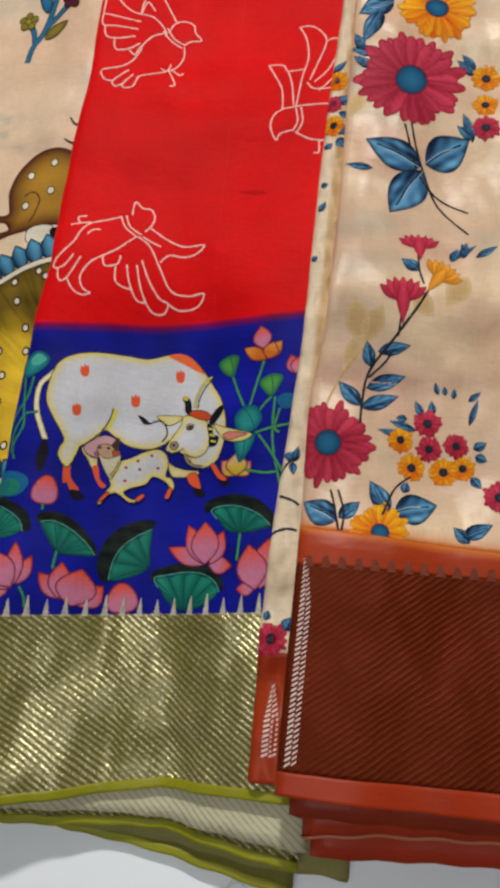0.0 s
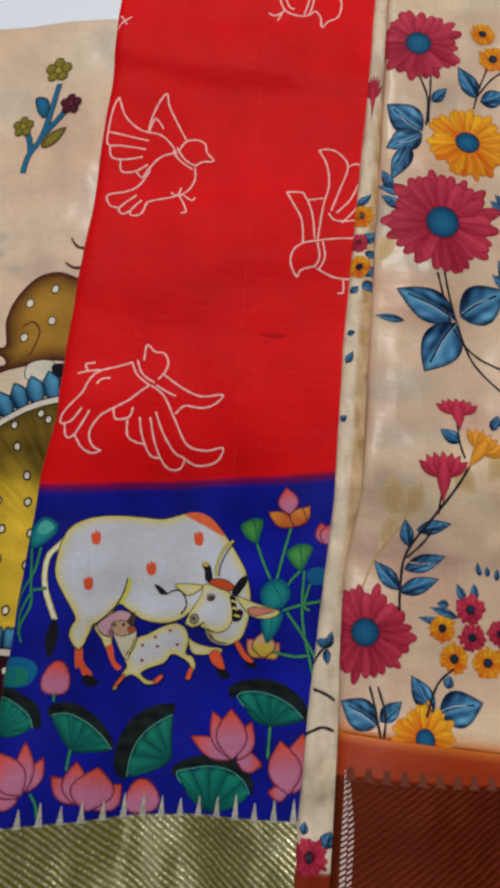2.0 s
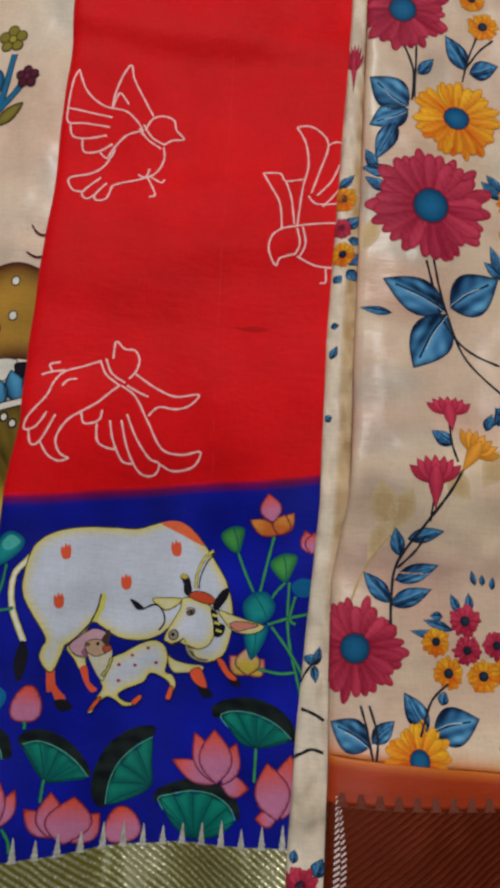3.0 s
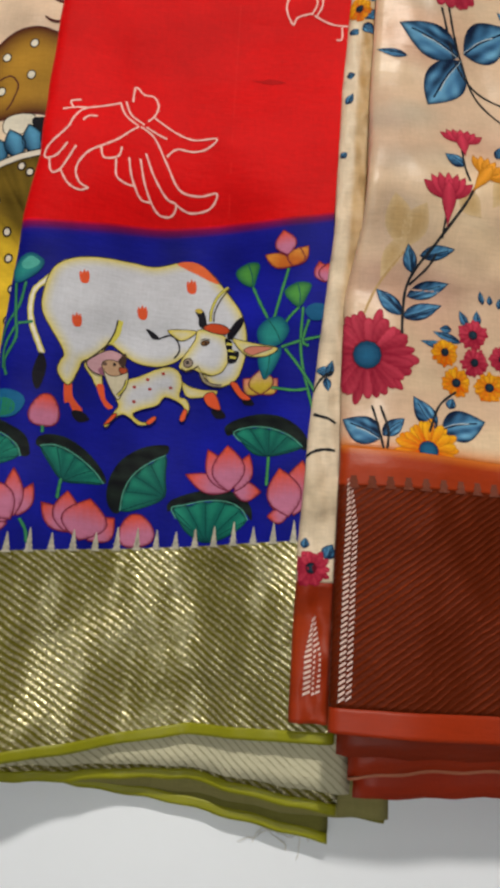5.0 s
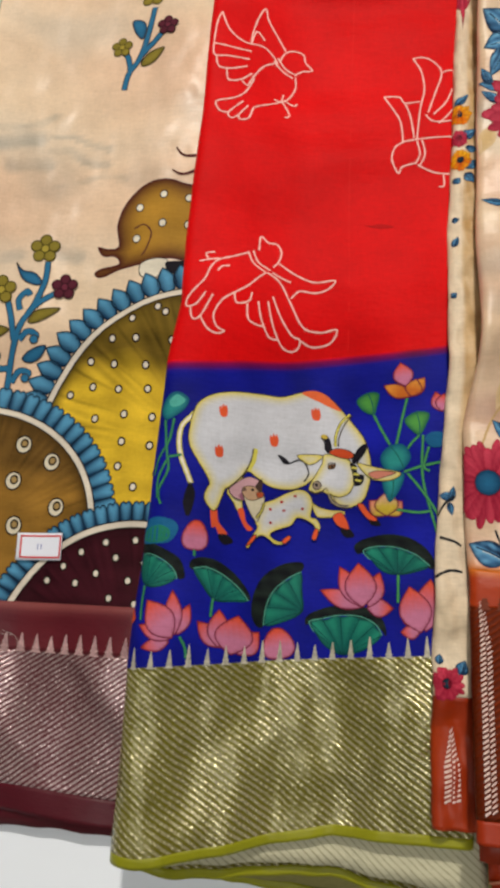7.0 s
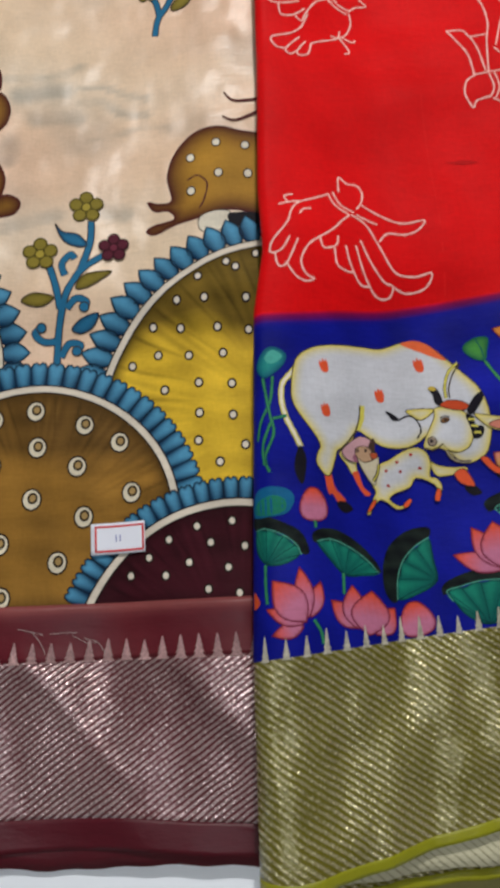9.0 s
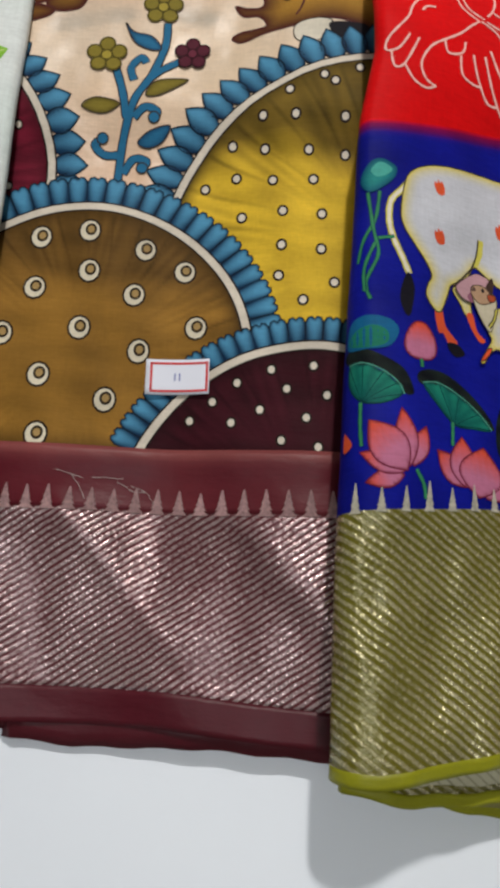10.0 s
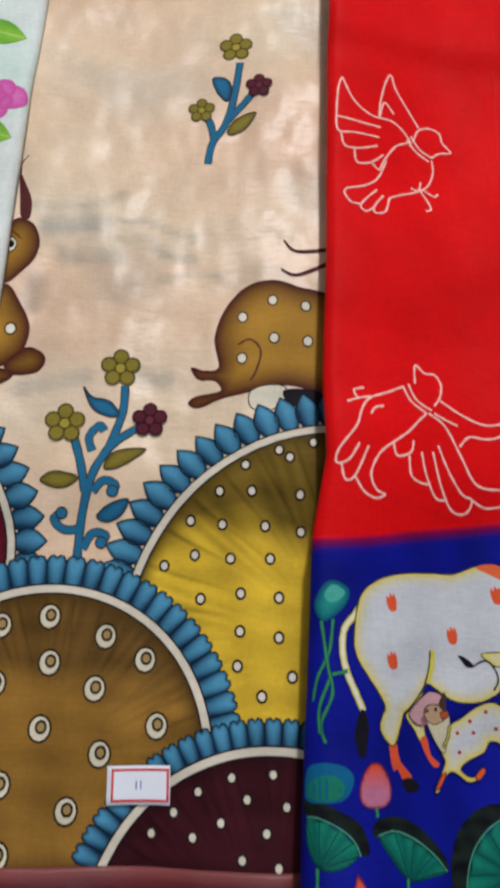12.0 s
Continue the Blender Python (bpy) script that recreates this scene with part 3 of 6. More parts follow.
ply("folded_layer", red_saree, red_top, 0.80, -17.6, 2.8, knots((-20, 6.9), (-12, 6.9), (-6, 7.0), (3, 6.4)), None, PALE_ZARI, 0.5, "pale olive reverse of the cloth with fine slanted ribs")
ply("folded_layer", red_saree, red_top, 0.62, -18.3, 2.3, knots((-19, 6.5), (-15, 5.75), (-11, 5.9), (-6, 6.2), (-2, 5.6), (3, 5.0)), None, GREEN_ZARI, 0.7, "lime green selvedge of a lower fold", rim=LIME)
# darker than the pale reverse: shade under the floral stack is in this colour
ply("folded_layer", red_saree, red_top, 0.36, -15.2, 5.4, knots((-16, 6.2), (-12, 5.5), (-5, 5.2), (0, 4.6), (5, 4.6)), srgb(150, 144, 92), SILK, 0.4, "olive reverse of a lower fold, darkened for shade")
ply("folded_layer", red_saree, red_top, 0.28, -14.2, 2.1, knots((-15, 5.9), (-12, 5.1), (-6.5, 4.5), (-1, 3.6), (3, 2.9)), srgb(120, 118, 60), SILK, 0.5, "lime green selvedge of the bottom fold", rim=LIME)
ply("folded_layer", red_saree, red_top, 0.19, -9.0, 5.4, knots((-10, 5.2), (0, 4.6), (6, 4.1)), srgb(140, 132, 60), SILK, 0.6, "olive inner fold", rim=srgb(126, 122, 40))
ply("folded_layer", red_saree, red_top, 0.12, -13.5, 8.0, knots((-14, 6.0), (0, 5.6), (8, 5.5)), srgb(176, 168, 120), SILK, 0.6, "pale olive bottom layer")

# ---- the cream saree with painted hills and the maroon border ----
kal_saree = thing("saree", "cream silk saree with painted hills and maroon silver border", "saree", "folded sarees")
kal_top.owner = kal_saree
BAND = srgb(96, 22, 34)


# faint strokes of the print on the layer below: from, to, half width
SHOW_THROUGH = [(-35.0, 58.5, -32.8, 58.5, 0.45), (-32.8, 58.5, -30.6, 58.9, 0.45), (-30.6, 58.9, -29.5, 59.7, 0.45), (-29.4, 57.7, -27.8, 57.8, 0.35), (-27.8, 57.8, -26.0, 56.9, 0.35), (-26.0, 56.9, -24.6, 56.5, 0.35), (-29.5, 56.4, -27.8, 56.4, 0.5), (-27.8, 56.4, -26.4, 55.4, 0.5), (-26.4, 55.4, -24.8, 55.0, 0.5), (-28.7, 53.2, -27.0, 53.5, 0.35), (-27.0, 53.5, -25.0, 54.0, 0.35), (-25.0, 54.0, -23.0, 53.7, 0.35), (-33.8, 57.3, -30.7, 57.6, 1.1), (-34.3, 53.2, -34.6, 51.7, 1.0), (-27.7, 47.4, -26.2, 47.0, 0.8), (-32.6, 55.4, -29.7, 55.2, 1.0), (-34.7, 46.2, -30.8, 47.1, 0.7)]


def kal_dye(u, v):
    f = 0.5 + 0.35 * ripples(u, v, 3, 15)
    c = toward(srgb(238, 213, 182), srgb(233, 194, 164), f)
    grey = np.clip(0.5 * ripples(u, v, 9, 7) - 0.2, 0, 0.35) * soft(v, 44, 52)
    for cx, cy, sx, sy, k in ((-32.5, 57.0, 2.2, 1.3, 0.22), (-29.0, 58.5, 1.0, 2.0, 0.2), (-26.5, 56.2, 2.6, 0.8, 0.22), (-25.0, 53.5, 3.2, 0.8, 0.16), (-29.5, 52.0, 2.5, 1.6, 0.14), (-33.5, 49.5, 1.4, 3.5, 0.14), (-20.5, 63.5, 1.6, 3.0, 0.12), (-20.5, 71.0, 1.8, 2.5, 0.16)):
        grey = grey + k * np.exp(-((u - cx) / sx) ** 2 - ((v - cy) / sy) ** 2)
    for x0, y0, x1, y1, w in SHOW_THROUGH:
        s = np.clip(((u - x0) * (x1 - x0) + (v - y0) * (y1 - y0)) / ((x1 - x0) ** 2 + (y1 - y0) ** 2), 0, 1)
        away = np.hypot(u - x0 - s * (x1 - x0), v - y0 - s * (y1 - y0))
        grey = np.maximum(grey, 0.62 * soft(away, w * 1.25, w * 0.35) * (1 + 0.3 * ripples(u, v, 1, 2)))
    pale = np.clip(0.4 * ripples(u, v, 12, 9), 0, 0.5)
    c = c * (1 - pale)[:, None] + np.array(srgb(240, 222, 198)) * pale[:, None]
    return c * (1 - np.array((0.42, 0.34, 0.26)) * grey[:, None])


def kal_front(x):
    return float(np.interp(x, [-48, -34, -26, -19, -10], [8.2, 8.15, 8.1, 7.55, 7.3]))


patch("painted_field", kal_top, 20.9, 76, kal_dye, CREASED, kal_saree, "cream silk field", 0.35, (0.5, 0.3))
band_top = Sheet(kal_top.left, kal_top.right, lambda x, y: kal_height(x, y) + 0.2 * soft(y, 19.4, 20.6), 0.5, 0.5)
# paler upper edge: the highlight on the raised fold is painted into the colour
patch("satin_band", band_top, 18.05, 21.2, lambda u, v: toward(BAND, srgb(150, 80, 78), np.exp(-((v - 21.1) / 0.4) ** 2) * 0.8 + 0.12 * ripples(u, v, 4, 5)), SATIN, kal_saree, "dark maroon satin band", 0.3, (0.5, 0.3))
patch("brocade_border", kal_top, lambda x: kal_front(x) + 1.65, 18.05, None, ROSE_ZARI, kal_saree, "maroon and silver slanted brocade border", 0.25, (0.5, 0.3))
patch("selvedge", kal_top, kal_front, lambda x: kal_front(x) + 1.65, srgb(86, 18, 32), SATIN, kal_saree, "dark maroon selvedge", 0.3, (0.5, 0.3), 0.1, rows=6)
for i in range(23):
    tooth(kal_top, -40.8 + 1.06 * i, 18.05, 0.78, random.uniform(0.95, 1.2), ROSE_TOOTH)
ply("folded_layer", kal_saree, kal_top, 0.66, -33.6, -12.6, knots((-34, 7.5), (-30, 7.1), (-24, 7.3), (-18, 6.95)), srgb(84, 20, 32), SATIN, 0.5, "maroon lower fold", 75)
ply("folded_layer", kal_saree, kal_top, 0.4, -46.0, -12.9, knots((-46, 7.9), (-34, 7.8), (-24, 7.6), (-18, 7.3)), srgb(74, 16, 28), SATIN, 0.8, "maroon bottom fold", 75)


def hill(x, y, r, dye0, dye1, fade, scales, deep, pointed, dots, floor_y, label, level=0):
    """A painted hill: a round field with a white rim and a crest of blue scales, dotted."""
    m = Motif("painted_hill", kal_top, x, y, level)
    pieces = []
    lo = floor_y - y
    start = math.asin(max(-1, min(1, lo / r)))
    dark, light = srgb(10, 34, 62), srgb(44, 116, 164)
    R = r + deep
    n = scales
    rng = random.Random(int(r * 10))
    low = math.asin(max(-1, min(1, lo / (R if lo < 0 else r))))
    for i in range(n):
        a0, a1 = low + (math.pi - 2 * low) * i / n, low + (math.pi - 2 * low) * (i + 1) / n
        am = (a0 + a1) / 2
        e0, e1 = np.array([math.cos(a0), math.sin(a0)]), np.array([math.cos(a1), math.sin(a1)])
        mid, side = np.array([math.cos(am), math.sin(am)]), np.array([-math.sin(am), math.cos(am)])
        wide = r * (a1 - a0)
        if pointed:
            shape = petal_shape(mid * (r - 0.5), mid * R + side * 0.25 * (-1 if math.cos(am) > 0 else 1), wide * 1.25, 0.5, 10)
        else:
            shape = np.array([e0 * (r - 0.2), e0 * (R - 0.3), (e0 * 0.85 + e1 * 0.15) * R, (e0 * 0.65 + e1 * 0.35) * (R + 0.06), mid * (R - 0.1), (e0 * 0.35 + e1 * 0.65) * (R + 0.06), (e0 * 0.15 + e1 * 0.85) * R, e1 * (R - 0.3), e1 * (r - 0.2)])
        shine = rng.uniform(-0.15, 0.15)
        one = Motif("scale", kal_top, x, y, level + i % 2)
        one.outline(shape, lambda q, mid=mid, side=side, shine=shine: toward(srgb(16, 52, 84), srgb(84, 152, 190), 0.15 + shine + 0.8 * (q @ mid - r) / deep + 0.35 * np.cos((q @ side) / wide * 5)), 0.12, dark, 0.2)
        one.ribbon(np.vstack([shape, shape[:1]]), 0.07, srgb(12, 22, 34))
        pieces.append(one.done())
    m.level += 4

    def cap(k):
        b0 = math.asin(max(-1, min(1, lo / k)))
        a = np.linspace(b0, math.pi - b0, 60)
        arc = np.stack([np.cos(a), np.sin(a)], -1) * k
        base = np.linspace(arc[-1], arc[0], max(3, int(abs(arc[0, 0] - arc[-1, 0]) / 0.25)))[1:-1]
        return np.vstack([arc, base])

    m.outline(cap(r), srgb(40, 34, 30), 0.25)
    m.level += 4
    m.outline(cap(r - 0.1), srgb(222, 212, 196), 0.25)
    m.level += 4
    m.outline(cap(r - 0.5), srgb(34, 28, 26), 0.25)
    m.level += 4

    # Runs upwards from dye0 to darker dye1: print, with cross-fold shade mixed in.
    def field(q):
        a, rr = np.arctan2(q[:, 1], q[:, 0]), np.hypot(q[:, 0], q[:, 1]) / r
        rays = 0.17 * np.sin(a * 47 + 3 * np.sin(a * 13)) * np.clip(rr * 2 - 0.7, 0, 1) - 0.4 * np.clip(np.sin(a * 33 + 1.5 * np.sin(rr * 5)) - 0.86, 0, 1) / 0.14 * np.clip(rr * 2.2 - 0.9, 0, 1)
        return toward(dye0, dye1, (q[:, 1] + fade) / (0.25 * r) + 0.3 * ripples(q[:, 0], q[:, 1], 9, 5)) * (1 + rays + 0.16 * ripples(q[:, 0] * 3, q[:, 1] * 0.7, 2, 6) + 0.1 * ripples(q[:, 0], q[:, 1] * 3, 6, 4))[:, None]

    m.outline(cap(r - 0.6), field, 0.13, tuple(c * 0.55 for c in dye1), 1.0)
    for dx, dy, size in dots:
        back = min(1, (r - 1.05) / math.hypot(dx, dy))
        dx, dy = dx * back, dy * back
        one = Motif("dot", kal_top, x, y, m.level)
        if size > 0.4:
            one.disc(dx, dy, size, srgb(46, 36, 26))
            one.level += 3
            one.disc(dx, dy, size * 0.82, srgb(224, 214, 190))
            one.level += 3
            one.disc(dx + 0.06, dy + 0.08, size * 0.5, srgb(46, 36, 26))
            one.level += 3
            one.disc(dx + 0.06, dy + 0.08, size * 0.3, srgb(170, 140, 90))
        else:
            one.disc(dx, dy, size * 1.08, srgb(40, 30, 26))
            one.level += 3
            one.disc(dx, dy, size * 0.66, srgb(226, 216, 200))
        pieces.append(one.done())
    field_part = m.done(label)
    for ob in pieces:
        ob.parent = field_part


def scattered(r, pitch, size, lo, seed, x0=-99, x1=99):
    rng = random.Random(seed)
    out = []
    rows = int(2 * r / pitch) + 1
    for j in range(rows):
        for i in range(rows):
            dx, dy = -r + pitch * (i + 0.5 * (j % 2)) + rng.uniform(-0.18, 0.18) * pitch, -r + pitch * 0.85 * j + rng.uniform(-0.16, 0.16) * pitch
            if math.hypot(dx, dy) < r - 1.25 and dy > lo + 0.3 and x0 < dx < x1:
                out.append((dx, dy, size * rng.uniform(0.85, 1.1)))
    return out


hill(-43.6, 36.2, 9.6, srgb(112, 26, 46), srgb(112, 26, 46), 0, 50, 1.7, True, scattered(9.6, 2.2, 0.28, -14, 3), 21.0, "crimson hill with white dots and blue crest")
# the olive top mixes printed colour with painted shade of the fold
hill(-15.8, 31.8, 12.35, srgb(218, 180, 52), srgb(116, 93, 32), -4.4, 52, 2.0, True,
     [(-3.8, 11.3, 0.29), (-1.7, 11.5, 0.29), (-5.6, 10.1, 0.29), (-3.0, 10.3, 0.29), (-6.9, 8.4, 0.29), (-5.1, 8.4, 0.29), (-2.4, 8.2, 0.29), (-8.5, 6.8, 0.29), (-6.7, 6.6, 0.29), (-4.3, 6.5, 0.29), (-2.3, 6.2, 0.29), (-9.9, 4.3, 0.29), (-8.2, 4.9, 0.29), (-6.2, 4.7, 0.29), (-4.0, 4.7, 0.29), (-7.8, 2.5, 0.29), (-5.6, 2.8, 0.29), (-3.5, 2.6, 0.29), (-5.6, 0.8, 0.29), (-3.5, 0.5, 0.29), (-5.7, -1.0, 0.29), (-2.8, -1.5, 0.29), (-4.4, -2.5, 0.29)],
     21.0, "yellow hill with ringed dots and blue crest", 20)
hill(-31.7, 25.95, 9.1, srgb(146, 106, 44), srgb(108, 78, 34), -3.0, 39, 1.5, False,
     [(-2.7, 6.8, 0.64), (-0.1, 7.3, 0.64), (3.0, 6.3, 0.64), (5.2, 5.1, 0.64), (0.1, 4.9, 0.64), (-2.7, 3.8, 0.64), (2.6, 3.6, 0.64), (-0.1, 1.6, 0.64), (6.0, 1.8, 0.64), (3.1, 0.4, 0.64), (-1.9, -1.1, 0.64), (1.6, -2.3, 0.64), (-4.1, 1.1, 0.64), (-1.6, -4.3, 0.64), (-6.6, 3.1, 0.64), (-5.5, -2.1, 0.64), (-7.9, -0.3, 0.64)],
     21.0, "brown hill with ringed dots and blue crest", 44)
hill(-19.6, 17.4, 9.6, srgb(64, 20, 30), srgb(64, 20, 30), 0, 27, 1.25, False,
     [(0.0, 8.2, 0.27), (-2.1, 8.0, 0.27), (-3.8, 7.3, 0.27), (-1.3, 7.0, 0.27), (0.7, 6.7, 0.27), (-5.0, 6.3, 0.27), (-2.6, 5.9, 0.27), (-0.3, 5.5, 0.27), (-6.1, 5.3, 0.27), (-4.0, 5.2, 0.27), (-1.5, 4.3, 0.27), (0.3, 4.0, 0.27)],
     21.0, "maroon hill with white dots and blue crest", 68)

# a pressed crease, its light painted as a paler line, and a dark spot on the red field
m = Motif("crease", red_top, -5.8, 55.0)
m.line([(0.1, 18.0), (0.0, 6.0), (-0.05, -5.0), (0.1, -16.0)], 0.06, srgb(231, 34, 32))
m.done("pressed crease drawn as a faint paler line")
m = Motif("dark_spot", red_top, -3.8, 48.2)
m.fill([(-1.0, 0.12), (-0.4, 0.1), (0.1, 0.2), (0.9, 0.02), (1.1, -0.1), (0.3, -0.2), (-0.3, -0.1)], srgb(198, 12, 16))
m.done("small dark spot")

m = Motif("deer_shape", kal_top, -20.1, 49.0)
m.fill([(-4.58, -3.55), (-4.16, -3.14), (-2.71, -2.82), (-3.06, -2.17), (-4.02, -2.07), (-4.48, -1.35), (-3.69, -1.56), (-2.84, -1.33), (-3.13, 0.51), (-2.58, 2.36), (-1.39, 3.89), (0.17, 4.36), (1.73, 3.93), (4.46, 2.61), (4.32, -3.19), (2.51, -2.75), (1.34, -2.52), (0.35, -2.59), (-0.97, -2.89), (-2.64, -3.27), (-3.97, -3.81)], DEER, rim=MAROONLINE)
m.fill([(-0.97, -2.89), (0.02, -2.51), (1.08, -2.67), (0.85, -3.64), (-0.14, -4.14), (-0.96, -3.80)], CREAMY, rim=DARKLINE)
m.fill([(1.01, -2.81), (3.00, -2.85), (2.98, -3.90), (1.34, -3.71)], BLACKISH)
m.line([(-1.75, 0.08), (-1.01, 0.42), (-0.39, -0.34), (-0.65, -1.61), (-0.98, -2.19)], 0.12, MAROONLINE)
m.disc(-1.5, 1.9, 0.34, DARKLINE)
m.disc(-1.5, 1.9, 0.25, CREAMY)
m.disc(0.3, 3.0, 0.34, DARKLINE)
m.disc(0.3, 3.0, 0.25, CREAMY)
m.disc(0.4, 0.5, 0.34, DARKLINE)
m.disc(0.4, 0.5, 0.25, CREAMY)
m.disc(-1.5, -0.8, 0.34, DARKLINE)
m.disc(-1.5, -0.8, 0.25, CREAMY)
m.disc(2.3, 2.6, 0.34, DARKLINE)
m.disc(2.3, 2.6, 0.25, CREAMY)
m.disc(2.4, 0.3, 0.34, DARKLINE)
m.disc(2.4, 0.3, 0.25, CREAMY)
m.line([(0.98, 7.10), (1.74, 6.32), (3.69, 6.50)], 0.3, MAROONLINE, taper=True)
m.line([(0.80, 5.10), (1.80, 4.69), (3.66, 5.49)], 0.3, MAROONLINE, taper=True)
m.done("golden brown spotted deer shape with dark edges")

m = Motif("deer_shape", kal_top, -35.3, 51.0)
m.fill([(-0.82, 9.90), (-0.29, 8.96), (0.13, 7.85), (0.10, 6.65), (-0.42, 6.62), (-0.65, 8.06)], MAROONLINE)
m.line([(-0.42, 11.40), (-0.80, 10.73), (-0.75, 9.66)], 0.14, MAROONLINE, taper=True)
m.fill([(-0.96, 2.07), (0.01, 3.03), (0.64, 3.95), (0.83, 5.11), (0.45, 6.12), (-0.14, 6.50), (-0.77, 6.47), (-2.07, 5.16), (-2.17, 2.97)], DEER, rim=MAROONLINE)
m.fill([(-0.94, 1.94), (0.12, 0.69), (0.85, -0.78), (0.79, -1.99), (0.34, -2.85), (-0.98, -3.61), (-2.12, -2.88), (-2.54, 0.37)], DEER, rim=MAROONLINE)
m.fill([(-0.32, -3.26), (0.82, -2.30), (1.73, -2.54), (2.00, -3.11), (1.49, -3.81), (0.09, -3.94)], DEER, rim=MAROONLINE)
m.fill([(-1.89, -4.97), (-0.20, -4.41), (0.15, -3.82), (-0.98, -3.61), (-2.03, -3.65)], DEER, rim=MAROONLINE)
m.disc(-0.2, -1.1, 0.38, DARKLINE)
m.disc(-0.2, -1.1, 0.28, CREAMY)
m.disc(-1.0, 4.75, 0.5, srgb(60, 40, 34), 1.2)
m.disc(-0.98, 4.75, 0.42, CREAMY, 1.15)
m.disc(-0.9, 4.78, 0.24, BLACKISH, 1.1)
m.line([(-1.7, 5.5), (-1.0, 5.7), (-0.3, 5.2)], 0.09, MAROONLINE)
m.done("golden brown deer shape, partly covered")

m = Motif("plant_shape", kal_top, -22.8, 66.8)
m.line([(-1.25, -4.78), (-1.00, -3.15), (-0.16, -1.71), (0.37, 0.42), (0.71, 3.26)], 0.52, DARKLINE)
m.line([(-0.05, -1.51), (0.96, -0.29), (1.70, 0.72)], 0.52, DARKLINE)
m.line([(-0.89, -2.93), (-1.19, -1.62), (-1.70, -0.93)], 0.52, DARKLINE)
m.line([(-1.25, -4.78), (-1.00, -3.15), (-0.16, -1.71), (0.37, 0.42), (0.71, 3.26)], 0.38, PLANTBLUE)
m.line([(-0.05, -1.51), (0.96, -0.29), (1.70, 0.72)], 0.38, PLANTBLUE)
m.line([(-0.89, -2.93), (-1.19, -1.62), (-1.70, -0.93)], 0.38, PLANTBLUE)
m.fill([(-1.12, 2.03), (-0.23, 1.91), (0.17, 1.13), (-0.08, 0.01), (-0.78, 0.76)], PLANTBLUE, rim=DARKLINE)
m.fill([(-0.03, -2.23), (0.59, -1.36), (1.83, -0.92), (1.17, -2.16), (0.24, -2.59)], OLIVE, rim=DARKLINE)
m.rosette(0.4, 4.6, 1.2, OLIVE)
m.rosette(-1.8, -0.6, 0.95, OLIVE)
m.rosette(2.0, 1.1, 0.95, MAROON)
m.done("blue stemmed sprig with olive and maroon flowers")

m = Motif("plant_shape", kal_top, -29.5, 41.5)
m.line([(-1.14, -5.49), (-1.03, -2.97), (-0.50, -0.38), (0.37, 1.32), (1.00, 3.43), (1.04, 5.02)], 0.52, DARKLINE)
m.line([(-0.87, -1.37), (-1.21, 0.29), (-1.78, 2.00)], 0.52, DARKLINE)
m.line([(0.07, 0.80), (0.84, 1.68), (2.11, 2.58)], 0.52, DARKLINE)
m.line([(-0.45, -1.36), (0.17, -0.71), (0.84, -0.96), (0.69, -1.35)], 0.52, DARKLINE)
m.line([(-1.18, -3.44), (-1.99, -3.45), (-2.56, -2.91), (-2.12, -2.50)], 0.52, DARKLINE)
m.line([(-0.88, -4.54), (-0.36, -3.65), (0.39, -3.74), (0.14, -4.21)], 0.52, DARKLINE)
m.line([(-0.60, 0.97), (-0.83, 1.83), (-0.28, 2.53), (0.01, 2.18)], 0.5, DARKLINE)
m.line([(-1.14, -5.49), (-1.03, -2.97), (-0.50, -0.38), (0.37, 1.32), (1.00, 3.43), (1.04, 5.02)], 0.38, PLANTBLUE)
m.line([(-0.87, -1.37), (-1.21, 0.29), (-1.78, 2.00)], 0.38, PLANTBLUE)
m.line([(0.07, 0.80), (0.84, 1.68), (2.11, 2.58)], 0.38, PLANTBLUE)
m.line([(-0.45, -1.36), (0.17, -0.71), (0.84, -0.96), (0.69, -1.35)], 0.4, PLANTBLUE)
m.line([(-1.18, -3.44), (-1.99, -3.45), (-2.56, -2.91), (-2.12, -2.50)], 0.4, PLANTBLUE)
m.line([(-0.88, -4.54), (-0.36, -3.65), (0.39, -3.74), (0.14, -4.21)], 0.4, PLANTBLUE)
m.line([(-0.60, 0.97), (-0.83, 1.83), (-0.28, 2.53), (0.01, 2.18)], 0.4, PLANTBLUE)
m.fill([(-1.38, 4.87), (-0.83, 4.27), (0.19, 4.04), (0.81, 3.25), (0.25, 3.06), (-0.78, 3.56)], PLANTBLUE, rim=DARKLINE)
m.fill([(0.13, 0.02), (0.72, 0.98), (2.45, 1.19), (1.74, 0.48), (0.79, -0.04)], OLIVE, rim=DARKLINE)
m.fill([(-3.44, -0.73), (-2.65, -0.23), (-1.31, -0.55), (-1.93, -1.11), (-2.75, -1.12)], OLIVE, rim=DARKLINE)
m.fill([(-0.16, -2.71), (0.56, -2.00), (1.62, -1.73), (1.23, -2.63), (0.43, -3.02)], PLANTBLUE, rim=DARKLINE)
for cx, cy in ((0.69, -1.3), (-2.14, -2.55), (0.16, -4.15)):
    m.disc(cx, cy, 0.36, DARKLINE, 1.0)
    m.disc(cx, cy, 0.28, PLANTBLUE, 1.0)
m.rosette(0.7, 6.1, 1.25, OLIVE)
m.rosette(-2.3, 2.6, 1.25, OLIVE)
m.rosette(2.6, 2.9, 1.1, MAROON)
m.done("blue stemmed plant with olive and maroon flowers")


